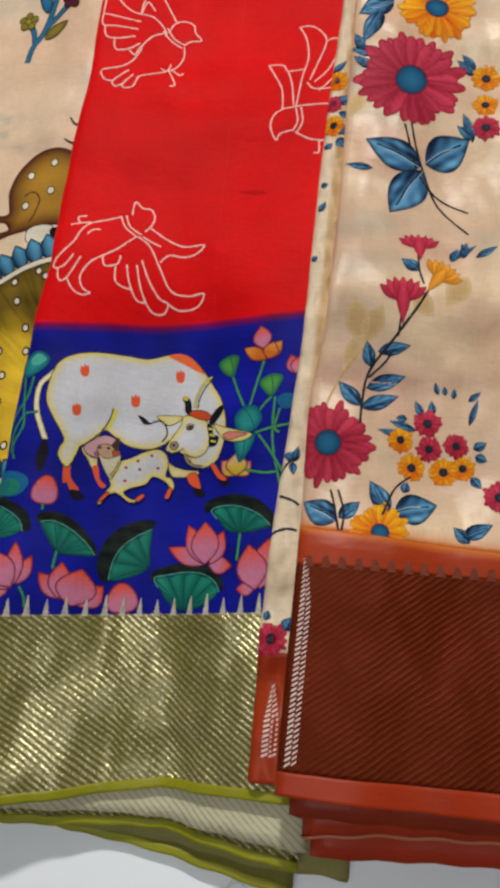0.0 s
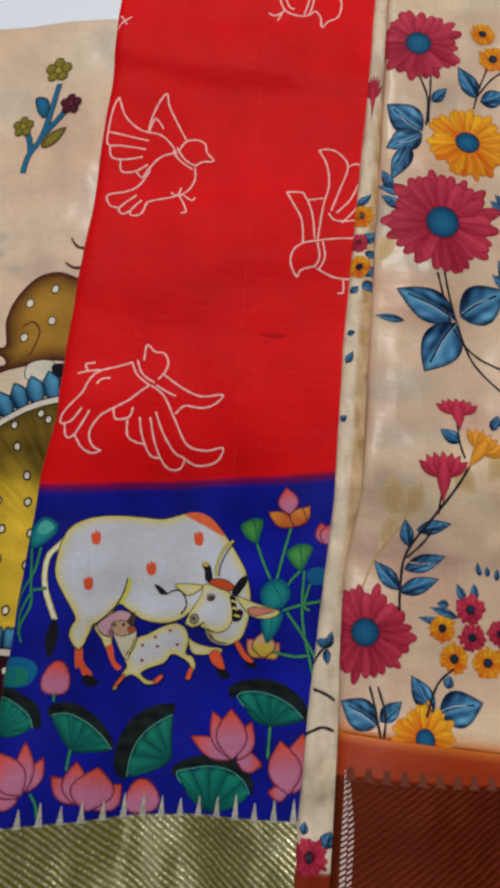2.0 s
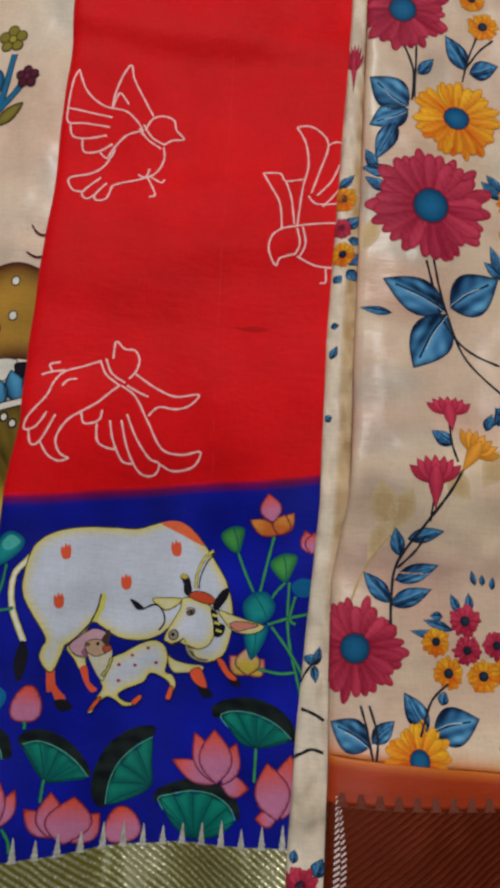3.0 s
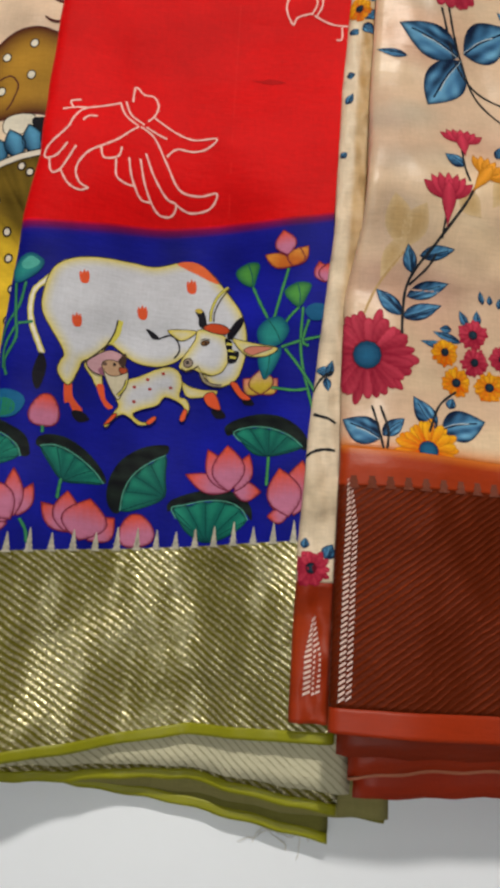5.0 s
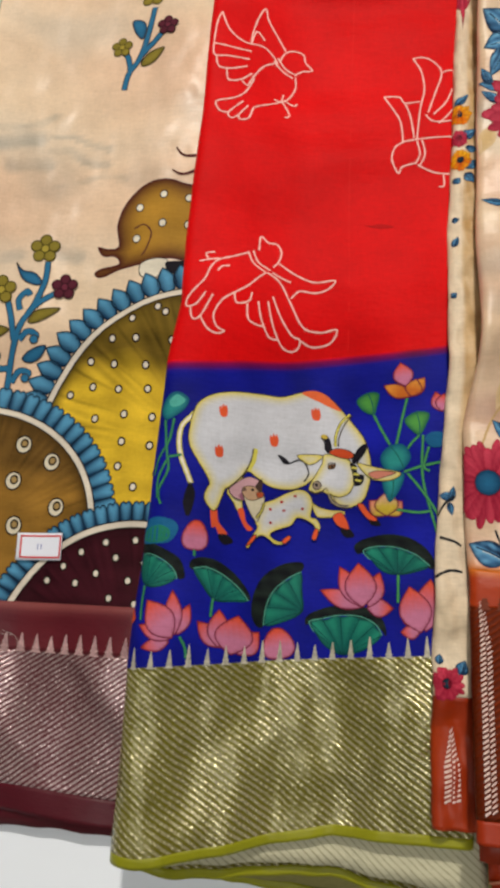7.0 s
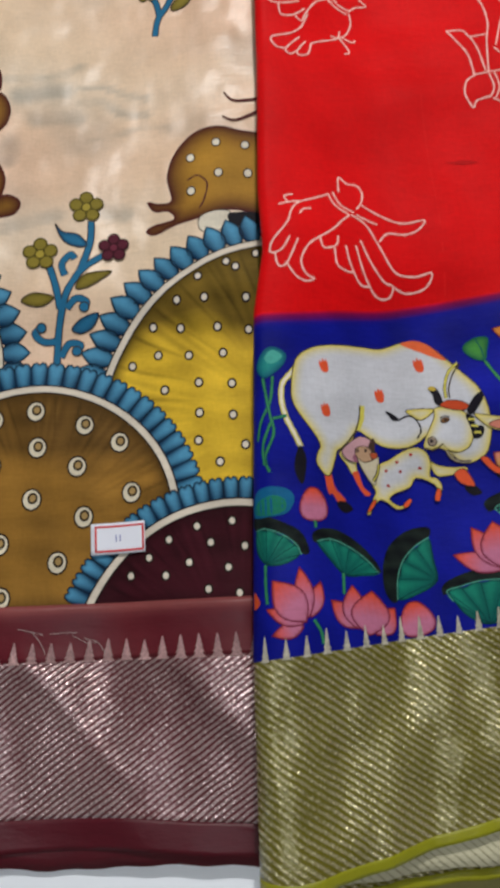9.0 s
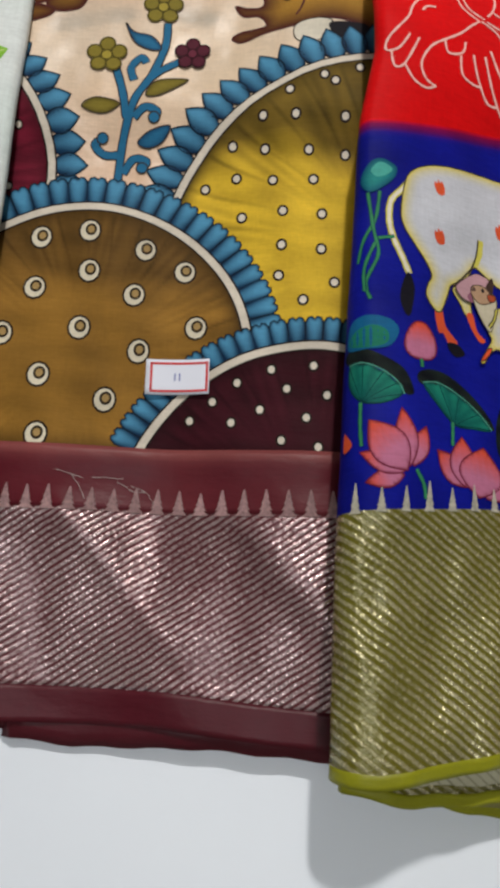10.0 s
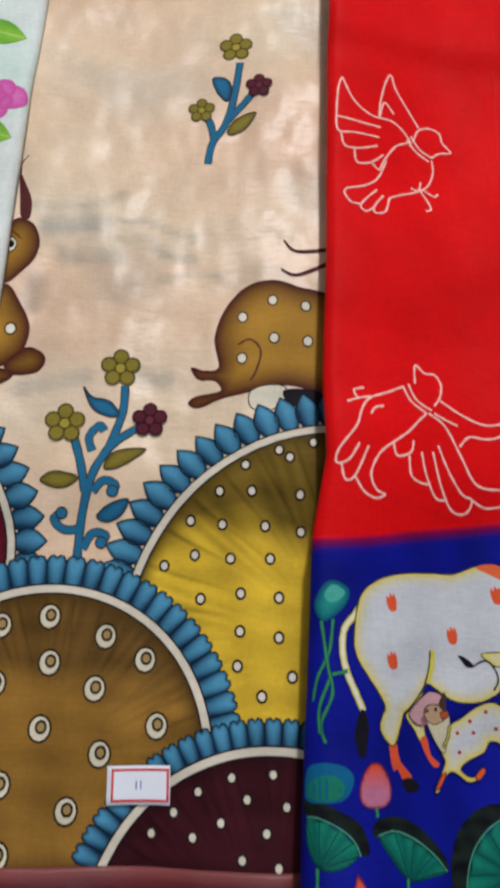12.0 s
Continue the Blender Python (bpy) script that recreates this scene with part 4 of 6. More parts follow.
# printed figures of the red saree
m = Motif("bird_shape", red_top, -12.3, 60.6)
m.line([(-3.55, 5.02), (-3.82, 4.11), (-3.98, 2.19), (-3.88, 0.96), (-2.88, 0.98), (-1.29, 1.04)], 0.115, PALE)
m.line([(-3.97, 1.98), (-2.41, 1.82), (-1.17, 1.78)], 0.115, PALE)
m.line([(-3.73, 0.85), (-3.52, 0.00), (-2.63, -0.05), (-1.43, 0.41)], 0.115, PALE)
m.line([(-2.91, -0.14), (-2.75, -0.96), (-1.88, -0.80), (-1.05, -0.09)], 0.115, PALE)
m.line([(-1.77, -0.85), (-1.33, -1.15), (-1.02, -0.48), (-0.20, 0.70), (0.85, 1.25)], 0.115, PALE)
m.line([(-3.55, 5.02), (-2.90, 3.40), (-1.76, 2.52), (-0.31, 2.40), (0.65, 1.50), (0.76, 0.91)], 0.115, PALE)
m.line([(-1.22, 2.52), (-1.12, 3.60), (-0.70, 5.25), (-0.28, 6.02), (-0.02, 4.99), (0.70, 3.63), (1.40, 2.42)], 0.115, PALE)
m.line([(-1.22, 2.52), (-0.87, 3.66), (-0.48, 3.33), (-0.24, 2.97)], 0.115, PALE)
m.line([(0.96, 1.28), (1.35, 2.19), (2.07, 2.55), (2.76, 2.33), (2.95, 1.64), (3.47, 1.04), (2.72, 0.87), (2.18, 0.47)], 0.115, PALE)
m.line([(0.55, 1.35), (1.14, 0.67), (2.01, 0.20)], 0.115, PALE)
m.line([(0.83, 1.66), (1.42, 0.85), (2.26, 0.48)], 0.115, PALE)
m.line([(2.19, 0.31), (2.24, -0.61), (1.76, -1.67), (0.89, -2.27), (-0.31, -2.82), (-0.82, -3.14)], 0.115, PALE)
m.line([(-0.82, -3.14), (-1.09, -4.10), (-1.70, -4.33), (-1.80, -3.93), (-1.18, -3.00)], 0.115, PALE)
m.line([(-1.80, -3.93), (-2.30, -4.30), (-2.59, -3.84), (-1.56, -2.65)], 0.115, PALE)
m.line([(-2.59, -3.84), (-3.24, -3.71), (-3.53, -2.92), (-2.28, -2.48), (-1.46, -1.79), (-0.85, -0.44)], 0.115, PALE)
m.line([(1.31, -2.10), (1.88, -3.27), (1.53, -3.53)], 0.115, PALE)
m.line([(1.52, -1.98), (2.18, -2.36), (2.42, -2.11)], 0.115, PALE)
m.line([(0.69, -1.96), (1.17, -2.08), (1.37, -1.39)], 0.115, PALE)
m.done("pale line drawing of a flying bird shape")

m = Motif("bird_shape", red_top, -11.85, 43.0)
m.line([(-0.26, 2.85), (-0.18, 3.98), (0.36, 3.56), (0.98, 3.52), (1.30, 2.91), (1.15, 2.15), (0.78, 1.62)], 0.115, PALE)
m.line([(-0.98, 2.62), (-0.57, 1.77), (0.29, 1.13)], 0.115, PALE)
m.line([(-0.66, 2.80), (-0.25, 1.88), (0.60, 1.34)], 0.115, PALE)
m.line([(-0.92, 2.62), (-1.87, 2.18), (-2.97, 1.69), (-3.45, 1.01), (-3.68, 0.26), (-3.95, -0.22)], 0.115, PALE)
m.line([(-2.89, 1.81), (-3.62, 1.63), (-4.25, 1.39)], 0.115, PALE)
m.line([(-3.62, 1.63), (-3.84, 2.08), (-3.27, 2.29)], 0.115, PALE)
m.line([(0.29, 1.13), (-0.24, 0.63), (-0.84, -0.01), (-1.61, -0.59), (-2.51, -1.31), (-3.05, -2.40), (-2.82, -3.23), (-2.27, -3.52)], 0.115, PALE)
m.line([(-3.95, -0.22), (-4.78, -1.31), (-4.88, -2.00), (-4.23, -1.79), (-3.66, -0.90)], 0.115, PALE)
m.line([(-4.64, -1.99), (-4.46, -2.83), (-3.93, -2.63), (-3.17, -1.03)], 0.115, PALE)
m.line([(-3.92, -2.70), (-3.44, -3.44), (-2.79, -3.73), (-2.27, -3.52)], 0.115, PALE)
m.line([(1.17, 1.96), (2.44, 1.14), (3.69, 0.65), (5.09, 0.80), (4.60, 0.14), (3.74, -0.13), (2.69, -0.04), (2.10, -0.61)], 0.115, PALE)
m.line([(0.39, 1.14), (1.28, 0.49), (2.12, -1.03), (2.99, -2.54), (4.21, -2.83), (5.32, -2.62), (4.93, -3.47), (3.72, -3.79), (2.84, -3.40)], 0.115, PALE)
m.line([(0.85, -0.61), (1.43, -1.96), (2.22, -3.10), (2.84, -3.40), (2.52, -4.09), (1.67, -3.98), (0.96, -2.69), (0.54, -0.99)], 0.115, PALE)
m.line([(-0.12, -1.06), (0.12, -2.25), (0.67, -3.39), (1.33, -3.50)], 0.115, PALE)
m.line([(-0.85, -1.31), (-0.77, -2.34), (-0.24, -2.70), (0.25, -2.75)], 0.115, PALE)
m.line([(-1.76, -0.71), (-1.55, -1.39), (-0.76, -1.13), (-0.58, -0.48)], 0.115, PALE)
m.line([(0.72, 1.17), (1.43, 0.80), (2.03, 0.56)], 0.115, PALE)
m.line([(-2.96, 0.77), (-2.68, 1.17), (-2.18, 1.30)], 0.115, PALE)
m.done("pale line drawing of a diving bird shape")

m = Motif("bird_shape", red_top, -0.6, 55.0)
m.line([(-0.68, 7.42), (-0.09, 6.23), (0.13, 4.59), (-0.20, 2.90), (-0.51, 0.04)], 0.115, PALE)
m.line([(-0.68, 7.42), (0.07, 7.50), (0.82, 7.07), (1.40, 6.03), (0.88, 4.18), (0.35, 2.48)], 0.115, PALE)
m.line([(1.40, 6.03), (2.14, 6.26), (3.08, 5.48)], 0.115, PALE)
m.line([(-2.81, 4.08), (-2.22, 2.97), (-1.63, 1.70), (-1.47, -0.13)], 0.115, PALE)
m.line([(-2.81, 4.08), (-1.69, 4.00), (-1.31, 3.42), (-0.21, 3.54)], 0.115, PALE)
m.line([(-1.31, 3.42), (-0.91, 2.07), (-0.69, 0.24)], 0.115, PALE)
m.line([(-1.40, -0.02), (-2.04, -0.49), (-2.26, -1.44), (-1.79, -2.49), (-1.52, -2.03), (-0.63, -1.79)], 0.115, PALE)
m.line([(-0.50, -0.04), (-0.30, -1.13), (-0.63, -1.87)], 0.115, PALE)
m.line([(-0.14, 0.04), (0.06, -1.12), (-0.27, -1.94)], 0.115, PALE)
m.line([(-1.40, -0.02), (0.75, 0.25), (2.91, 0.30)], 0.115, PALE)
m.line([(-0.45, -1.94), (0.82, -2.62), (2.60, -2.79)], 0.115, PALE)
m.line([(1.35, -2.81), (1.37, -3.69), (1.02, -3.76)], 0.115, PALE)
m.line([(2.16, 4.62), (1.62, 3.34), (0.72, 2.28)], 0.115, PALE)
m.line([(2.54, 3.36), (1.81, 2.28), (1.09, 1.46)], 0.115, PALE)
m.line([(0.17, 2.27), (0.73, 1.66), (2.18, 1.67)], 0.115, PALE)
m.done("pale line drawing of a bird shape, half hidden under the fold")

m = Motif("bird_shape", red_top, -2.4, 74.4)
m.line([(-2.52, 1.69), (-2.27, 0.38), (-1.85, -0.33), (-0.99, -0.71), (-0.15, -0.65), (0.30, -0.31), (0.74, -0.79), (0.86, -1.67), (1.34, -1.14), (2.04, -0.67), (2.26, 0.45), (1.97, 1.33), (1.23, 1.60)], 0.115, PALE)
m.line([(-0.15, -0.65), (0.10, 0.17), (0.22, 1.28)], 0.115, PALE)
m.line([(-0.49, -0.59), (-0.24, 0.27), (-0.11, 1.27)], 0.115, PALE)
m.line([(-1.98, -0.32), (-2.63, -0.78), (-3.16, -0.56)], 0.115, PALE)
m.line([(-2.14, -0.51), (-2.44, -1.20)], 0.115, PALE)
m.line([(-2.16, 1.39), (-1.66, 0.10), (-1.23, -0.17)], 0.115, PALE)
m.line([(-0.25, 1.53), (-0.55, 3.44), (0.20, 6.35), (1.25, 7.47), (1.54, 5.27), (2.02, 3.53)], 0.115, PALE)
m.line([(-2.52, 1.69), (-3.58, 3.77), (-5.00, 5.49), (-5.56, 7.14), (-3.75, 6.56), (-1.87, 4.12)], 0.115, PALE)
m.done("pale line drawing of a bird shape near the top")

m = Motif("bird_shape", red_top, -15.9, 71.6)
m.line([(-0.57, -0.72), (-0.05, -0.09), (0.43, 0.34)], 0.11, PALE)
m.line([(-0.34, 0.34), (0.03, -0.17), (0.13, -0.34)], 0.11, PALE)
m.done("pale claw strokes of a bird shape at the folded edge")

m = Motif("cow_shape", red_top, -10.3, 31.7)
m.line([(-5.08, 2.43), (-5.65, 1.70), (-6.17, 1.03), (-6.27, 0.02), (-6.08, -0.95), (-5.68, -1.88), (-5.31, -2.69)], 0.38, DARKLINE)
m.line([(-5.08, 2.43), (-5.65, 1.70), (-6.17, 1.03), (-6.27, 0.02), (-6.08, -0.95), (-5.68, -1.88), (-5.31, -2.69)], 0.32, YELLOWRIM)
m.line([(-5.08, 2.43), (-5.65, 1.70), (-6.17, 1.03), (-6.27, 0.02), (-6.08, -0.95), (-5.68, -1.88), (-5.31, -2.69)], 0.18, CREAMY)
m.fill([(-5.39, -2.62), (-5.15, -2.90), (-5.03, -3.50), (-5.25, -4.65), (-5.52, -4.69), (-5.76, -3.93), (-5.63, -3.12)], BLACKISH)
m.fill([(-4.02, -4.11), (-3.66, -4.04), (-3.47, -4.97), (-2.90, -5.67), (-3.30, -5.90), (-3.64, -5.33), (-3.89, -5.30)], ORANGE)
m.fill([(-3.42, -5.77), (-2.89, -5.75), (-2.50, -6.15), (-2.97, -6.39), (-3.34, -6.15)], BLACKISH)
m.fill([(-3.09, -2.97), (-2.62, -2.55), (-2.01, -2.00), (-1.17, -2.14), (-1.71, -2.84), (-2.04, -3.39), (-2.02, -4.08), (-2.34, -4.15), (-2.67, -3.60)], COWHITE, rim=DARKLINE)
m.fill([(-2.31, -4.06), (-1.97, -3.99), (-1.76, -4.80), (-1.33, -5.21), (-1.64, -5.35), (-2.06, -4.78)], ORANGE)
m.fill([(4.34, -4.92), (4.89, -4.84), (5.23, -5.34), (4.68, -5.42)], BLACKISH)
m.fill([(6.12, -4.29), (6.58, -4.23), (6.83, -4.66), (6.29, -4.63)], BLACKISH)
m.fill([(-5.69, 0.77), (-5.32, 2.56), (-4.39, 3.42), (-2.94, 3.85), (-1.09, 3.97), (0.19, 3.99), (1.65, 4.47), (2.83, 4.47), (3.72, 3.86), (4.44, 3.01), (5.15, 2.02), (5.76, 1.04), (6.14, -0.20), (6.20, -1.39), (6.02, -2.38), (5.74, -3.04), (5.13, -3.43), (4.49, -3.50), (3.82, -3.00), (3.29, -2.34), (2.59, -1.71), (1.97, -2.10), (1.19, -2.42), (0.24, -2.46), (-0.55, -2.27), (-1.36, -1.76), (-1.83, -1.53), (-2.22, -2.13), (-2.76, -2.58), (-3.17, -2.83), (-3.34, -3.34), (-3.69, -4.21), (-4.04, -4.19), (-4.46, -3.56), (-4.37, -2.99), (-4.19, -2.56), (-4.46, -1.98), (-5.05, -1.12), (-5.58, -0.21)], COWHITE, rim=DARKLINE)
m.fill([(1.57, 4.41), (2.49, 4.57), (3.36, 4.17), (4.26, 3.17), (3.75, 3.31), (2.88, 3.75), (2.18, 4.06)], HUMP)
m.fill([(-3.88, 2.41), (-3.84, 2.71), (-3.72, 2.60), (-3.66, 2.87), (-3.54, 2.69), (-3.45, 2.83), (-3.32, 2.47), (-3.34, 2.07), (-3.53, 1.94), (-3.74, 2.02)], ORANGE)
m.fill([(2.24, 3.01), (2.30, 3.32), (2.43, 3.18), (2.51, 3.45), (2.64, 3.24), (2.75, 3.36), (2.88, 2.96), (2.84, 2.54), (2.62, 2.44), (2.37, 2.57)], ORANGE)
m.fill([(-0.50, 0.86), (-0.45, 1.15), (-0.33, 1.04), (-0.26, 1.30), (-0.13, 1.11), (-0.03, 1.24), (0.10, 0.88), (0.06, 0.49), (-0.15, 0.37), (-0.38, 0.47)], ORANGE)
m.fill([(-3.98, -0.37), (-3.94, -0.09), (-3.83, -0.19), (-3.77, 0.06), (-3.65, -0.11), (-3.56, 0.01), (-3.44, -0.33), (-3.46, -0.71), (-3.65, -0.82), (-3.86, -0.74)], ORANGE)
m.line([(-1.37, 0.09), (-1.48, -0.76), (-1.84, -1.45)], 0.3, YELLOWRIM)
m.line([(-1.52, 0.08), (-1.67, -0.81), (-2.10, -1.77), (-3.03, -2.80)], 0.09, DARKLINE)
m.fill([(2.47, -3.26), (2.95, -3.50), (3.69, -3.67), (4.55, -3.72), (4.51, -3.99), (3.66, -4.15), (2.80, -4.12)], COWHITE, rim=DARKLINE, rim_width=0.05)
m.line([(4.85, 2.86), (4.27, 2.29), (3.93, 1.36), (3.92, 0.60)], 0.2, DARKLINE)
m.line([(4.85, 2.86), (4.27, 2.29), (3.93, 1.36), (3.92, 0.60)], 0.13, YELLOWRIM)
m.line([(4.99, 2.77), (4.49, 2.13), (4.14, 1.24), (4.12, 0.59)], 0.09, DARKLINE)
m.line([(0.87, -0.70), (1.54, -0.41), (2.00, -0.72), (2.18, -1.35), (1.89, -1.86)], 0.1, BLACKISH)
m.fill([(0.10, -0.15), (0.57, -0.32), (0.93, -0.69), (0.54, -0.74), (0.26, -0.44)], BLACKISH)
m.fill([(1.38, -0.10), (2.17, 0.01), (3.08, -0.03), (2.78, -0.44), (2.23, -0.70), (1.77, -0.46)], COWHITE, rim=DARKLINE, rim_width=0.05)
m.fill([(3.21, 0.05), (3.06, -0.56), (2.71, -1.23), (2.33, -1.97), (2.23, -2.39), (2.55, -2.61), (3.04, -2.47), (3.55, -2.65), (4.22, -2.81), (4.87, -2.53), (5.21, -1.75), (5.23, -0.99), (4.89, -0.42), (4.20, -0.05)], COWHITE, rim=DARKLINE, rim_width=0.05)
m.fill([(2.91, 1.30), (3.17, 1.46), (3.46, 1.25), (3.63, 0.81), (3.73, 0.38), (3.95, 0.17), (3.55, 0.10), (3.22, 0.37), (3.15, 0.87)], BLACKISH)
m.fill([(5.84, 0.73), (5.93, 0.40), (5.70, -0.06), (5.27, -0.58), (4.99, -0.43), (5.10, -0.02), (5.46, 0.51)], BLACKISH)
m.fill([(2.91, 1.30), (3.17, 1.46), (3.39, 1.25), (3.20, 1.13)], srgb(196, 170, 70))
m.fill([(3.51, 0.17), (3.93, 0.45), (4.61, 0.36), (5.10, 0.02), (4.88, -0.25), (4.20, -0.15)], srgb(196, 74, 40), rim=DARKLINE, rim_width=0.06)
m.fill([(4.87, -0.56), (5.28, -0.72), (5.37, -1.21), (5.78, -1.44), (5.62, -1.98), (5.16, -2.03), (5.05, -1.33)], BLACKISH)
m.line([(4.99, -0.84), (5.35, -0.92)], 0.13, YELLOWRIM)
m.line([(5.11, -1.26), (5.47, -1.34)], 0.13, YELLOWRIM)
m.line([(5.23, -1.68), (5.59, -1.76)], 0.13, YELLOWRIM)
m.fill([(5.33, -0.58), (6.07, -0.77), (7.05, -1.04), (8.02, -1.32), (7.47, -1.74), (6.61, -1.76), (5.98, -1.45)], COWHITE, rim=DARKLINE, rim_width=0.05)
m.fill([(6.04, -1.32), (6.57, -1.12), (7.70, -1.28), (7.08, -1.52), (6.51, -1.66)], srgb(206, 128, 110), rim=DARKLINE, rim_width=0.05)
m.fill([(3.44, -0.76), (3.67, -0.61), (3.94, -0.68), (3.82, -0.89), (3.55, -0.93)], srgb(120, 84, 50), rim=BLACKISH, rim_width=0.05)
m.disc(3.72, -0.78, 0.08, BLACKISH)
m.line([(3.40, -0.62), (3.66, -0.50), (3.97, -0.57)], 0.05, DARKLINE)
m.fill([(2.50, -1.96), (2.82, -1.79), (3.04, -2.05), (2.86, -2.34), (2.56, -2.30)], srgb(150, 134, 120), rim=DARKLINE, rim_width=0.06)
m.disc(2.72, -2.06, 0.1, BLACKISH)
m.line([(2.34, -2.46), (2.72, -2.63), (3.07, -2.47), (3.38, -2.24)], 0.08, DARKLINE)
m.line([(3.38, -2.24), (3.61, -2.58), (4.22, -2.81)], 0.05, OLIVELINE)
m.line([(3.55, -2.65), (3.78, -3.12), (4.26, -3.39), (4.86, -3.45)], 0.22, DARKLINE)
m.line([(3.55, -2.65), (3.78, -3.12), (4.26, -3.39), (4.86, -3.45)], 0.12, srgb(150, 140, 120))
m.line([(3.82, -2.78), (4.19, -3.32), (4.67, -3.45)], 0.06, GREYISH)
m.fill([(5.38, -3.33), (5.70, -3.27), (6.12, -3.83), (6.60, -4.25), (6.41, -4.38), (5.95, -4.16)], ORANGE, rim=MAROONLINE, rim_width=0.05)
m.fill([(3.85, -4.07), (4.43, -3.86), (4.89, -4.81), (4.57, -4.88), (4.09, -4.61)], ORANGE, rim=MAROONLINE, rim_width=0.05)
m.fill([(-2.93, -2.88), (-2.53, -2.40), (-1.74, -1.89), (-0.99, -2.14), (-1.18, -2.78), (-1.57, -3.19), (-2.03, -3.42), (-2.57, -3.33)], PINK, rim=DARKLINE, rim_width=0.05)
m.fill([(-2.29, -3.14), (-1.90, -2.80), (-1.42, -2.83), (-1.68, -3.28), (-2.09, -3.43)], srgb(150, 96, 116))
m.done("white cow shape with yellow rim, orange spots and dark horns")

m = Motif("calf_shape", red_top, -9.7, 27.4, 66)
m.fill([(-1.34, 0.73), (-0.62, 1.12), (0.30, 1.65), (1.11, 1.87), (1.69, 1.57), (1.91, 0.90), (1.80, 0.15), (2.21, -0.02), (2.45, -0.55), (2.18, -1.25), (1.97, -1.19), (2.12, -0.57), (1.70, -0.19), (0.95, 0.03), (0.54, -0.49), (-0.38, -0.87), (-0.79, -1.20), (-0.39, -1.55), (-0.01, -1.56), (0.34, -1.19), (0.49, -1.37), (0.14, -1.71), (-0.43, -1.79), (-0.96, -1.43), (-1.40, -1.30), (-1.84, -1.70), (-2.10, -2.14), (-2.29, -2.04), (-1.88, -1.31), (-1.63, -0.80), (-1.80, -0.29)], COWHITE, rim=DARKLINE, rim_width=0.05)
m.fill([(-2.71, 1.52), (-2.46, 1.78), (-1.98, 1.81), (-1.47, 1.58), (-1.25, 1.15), (-1.32, 0.53), (-1.61, -0.39), (-1.86, -0.30), (-2.21, 0.23), (-2.50, 0.84)], srgb(206, 196, 170), rim=DARKLINE, rim_width=0.05)
m.fill([(-2.71, 1.52), (-2.46, 1.78), (-1.98, 1.81), (-1.53, 1.56), (-1.38, 1.26), (-1.79, 0.98), (-2.21, 0.90), (-2.59, 1.15)], CALFHEAD, rim=DARKLINE, rim_width=0.05)
m.fill([(-1.86, 1.77), (-1.71, 2.14), (-1.48, 2.39), (-1.41, 1.99), (-1.53, 1.50)], srgb(70, 52, 46))
m.fill([(-1.77, 1.45), (-1.34, 1.47), (-1.38, 1.19), (-1.68, 1.14)], srgb(176, 80, 50), rim=DARKLINE, rim_width=0.05)
m.fill([(-2.71, 1.46), (-2.52, 1.67), (-2.44, 1.48)], srgb(96, 74, 66))
m.line([(-1.28, 0.81), (-1.42, 0.25), (-1.74, -0.22)], 0.2, DARKLINE)
m.line([(-1.28, 0.81), (-1.42, 0.25), (-1.74, -0.22)], 0.07, YELLOWRIM)
m.disc(-2.04, 1.59, 0.09, BLACKISH)
m.disc(-0.85, 0.45, 0.11, REDDOT, 0.8)
m.disc(0.04, 0.44, 0.11, REDDOT, 0.8)
m.disc(1.24, 0.62, 0.11, REDDOT, 0.8)
m.disc(0.75, 1.43, 0.11, REDDOT, 0.8)
m.disc(-0.80, -0.43, 0.11, REDDOT, 0.8)
m.disc(-0.13, 0.99, 0.11, REDDOT, 0.8)
m.fill([(-2.29, -2.04), (-1.87, -1.38), (-1.64, -1.34), (-1.95, -1.85)], ORANGE, rim=DARKLINE, rim_width=0.05)
m.fill([(-0.01, -1.56), (0.41, -1.18), (0.55, -1.33), (0.20, -1.71)], ORANGE, rim=DARKLINE, rim_width=0.05)
m.fill([(1.91, -1.26), (2.13, -0.64), (2.33, -0.76), (2.18, -1.35)], ORANGE, rim=DARKLINE, rim_width=0.05)
m.done("small white calf shape with red dots")

# lotus flowers, buds and round leaves of the blue panel
lotus_leaf(-13.7, 21.8, [(0.00, 0.04), (-0.81, 0.94), (-1.39, 1.91), (-0.58, 2.03), (0.45, 1.61), (1.45, 0.86), (2.05, 0.15), (1.07, 0.01)],
           [(-1.45, 1.82), (-1.61, 2.31), (-1.05, 2.62), (-0.06, 2.51), (1.01, 1.86), (1.90, 0.89), (2.17, 0.15), (1.15, 0.84), (-0.16, 1.78)])
lotus_leaf(-8.2, 21.5, [(-0.04, -0.02), (-0.11, 1.29), (-0.18, 2.47), (-1.08, 1.96), (-1.92, 1.14), (-2.35, 0.14), (-2.46, -0.97), (-1.26, -0.74)],
           [(-0.18, 2.47), (-0.16, 3.06), (-1.40, 2.89), (-2.58, 2.06), (-3.15, 0.91), (-3.23, -0.32), (-2.88, -1.04), (-2.44, -1.01), (-2.21, 0.24), (-1.28, 1.75)])
lotus_leaf(-2.5, 23.9, [(0.02, 0.05), (-0.87, 0.23), (-1.59, 0.95), (-2.03, 1.51), (-1.18, 1.82), (-0.01, 1.75), (1.10, 1.32), (1.90, 0.67), (1.09, 0.27)],
           [(-2.03, 1.41), (-2.42, 1.36), (-2.57, 1.87), (-1.90, 2.32), (-0.54, 2.60), (0.80, 2.35), (1.83, 1.62), (2.22, 0.79), (1.90, 0.49), (0.94, 1.45), (-0.95, 1.81)])
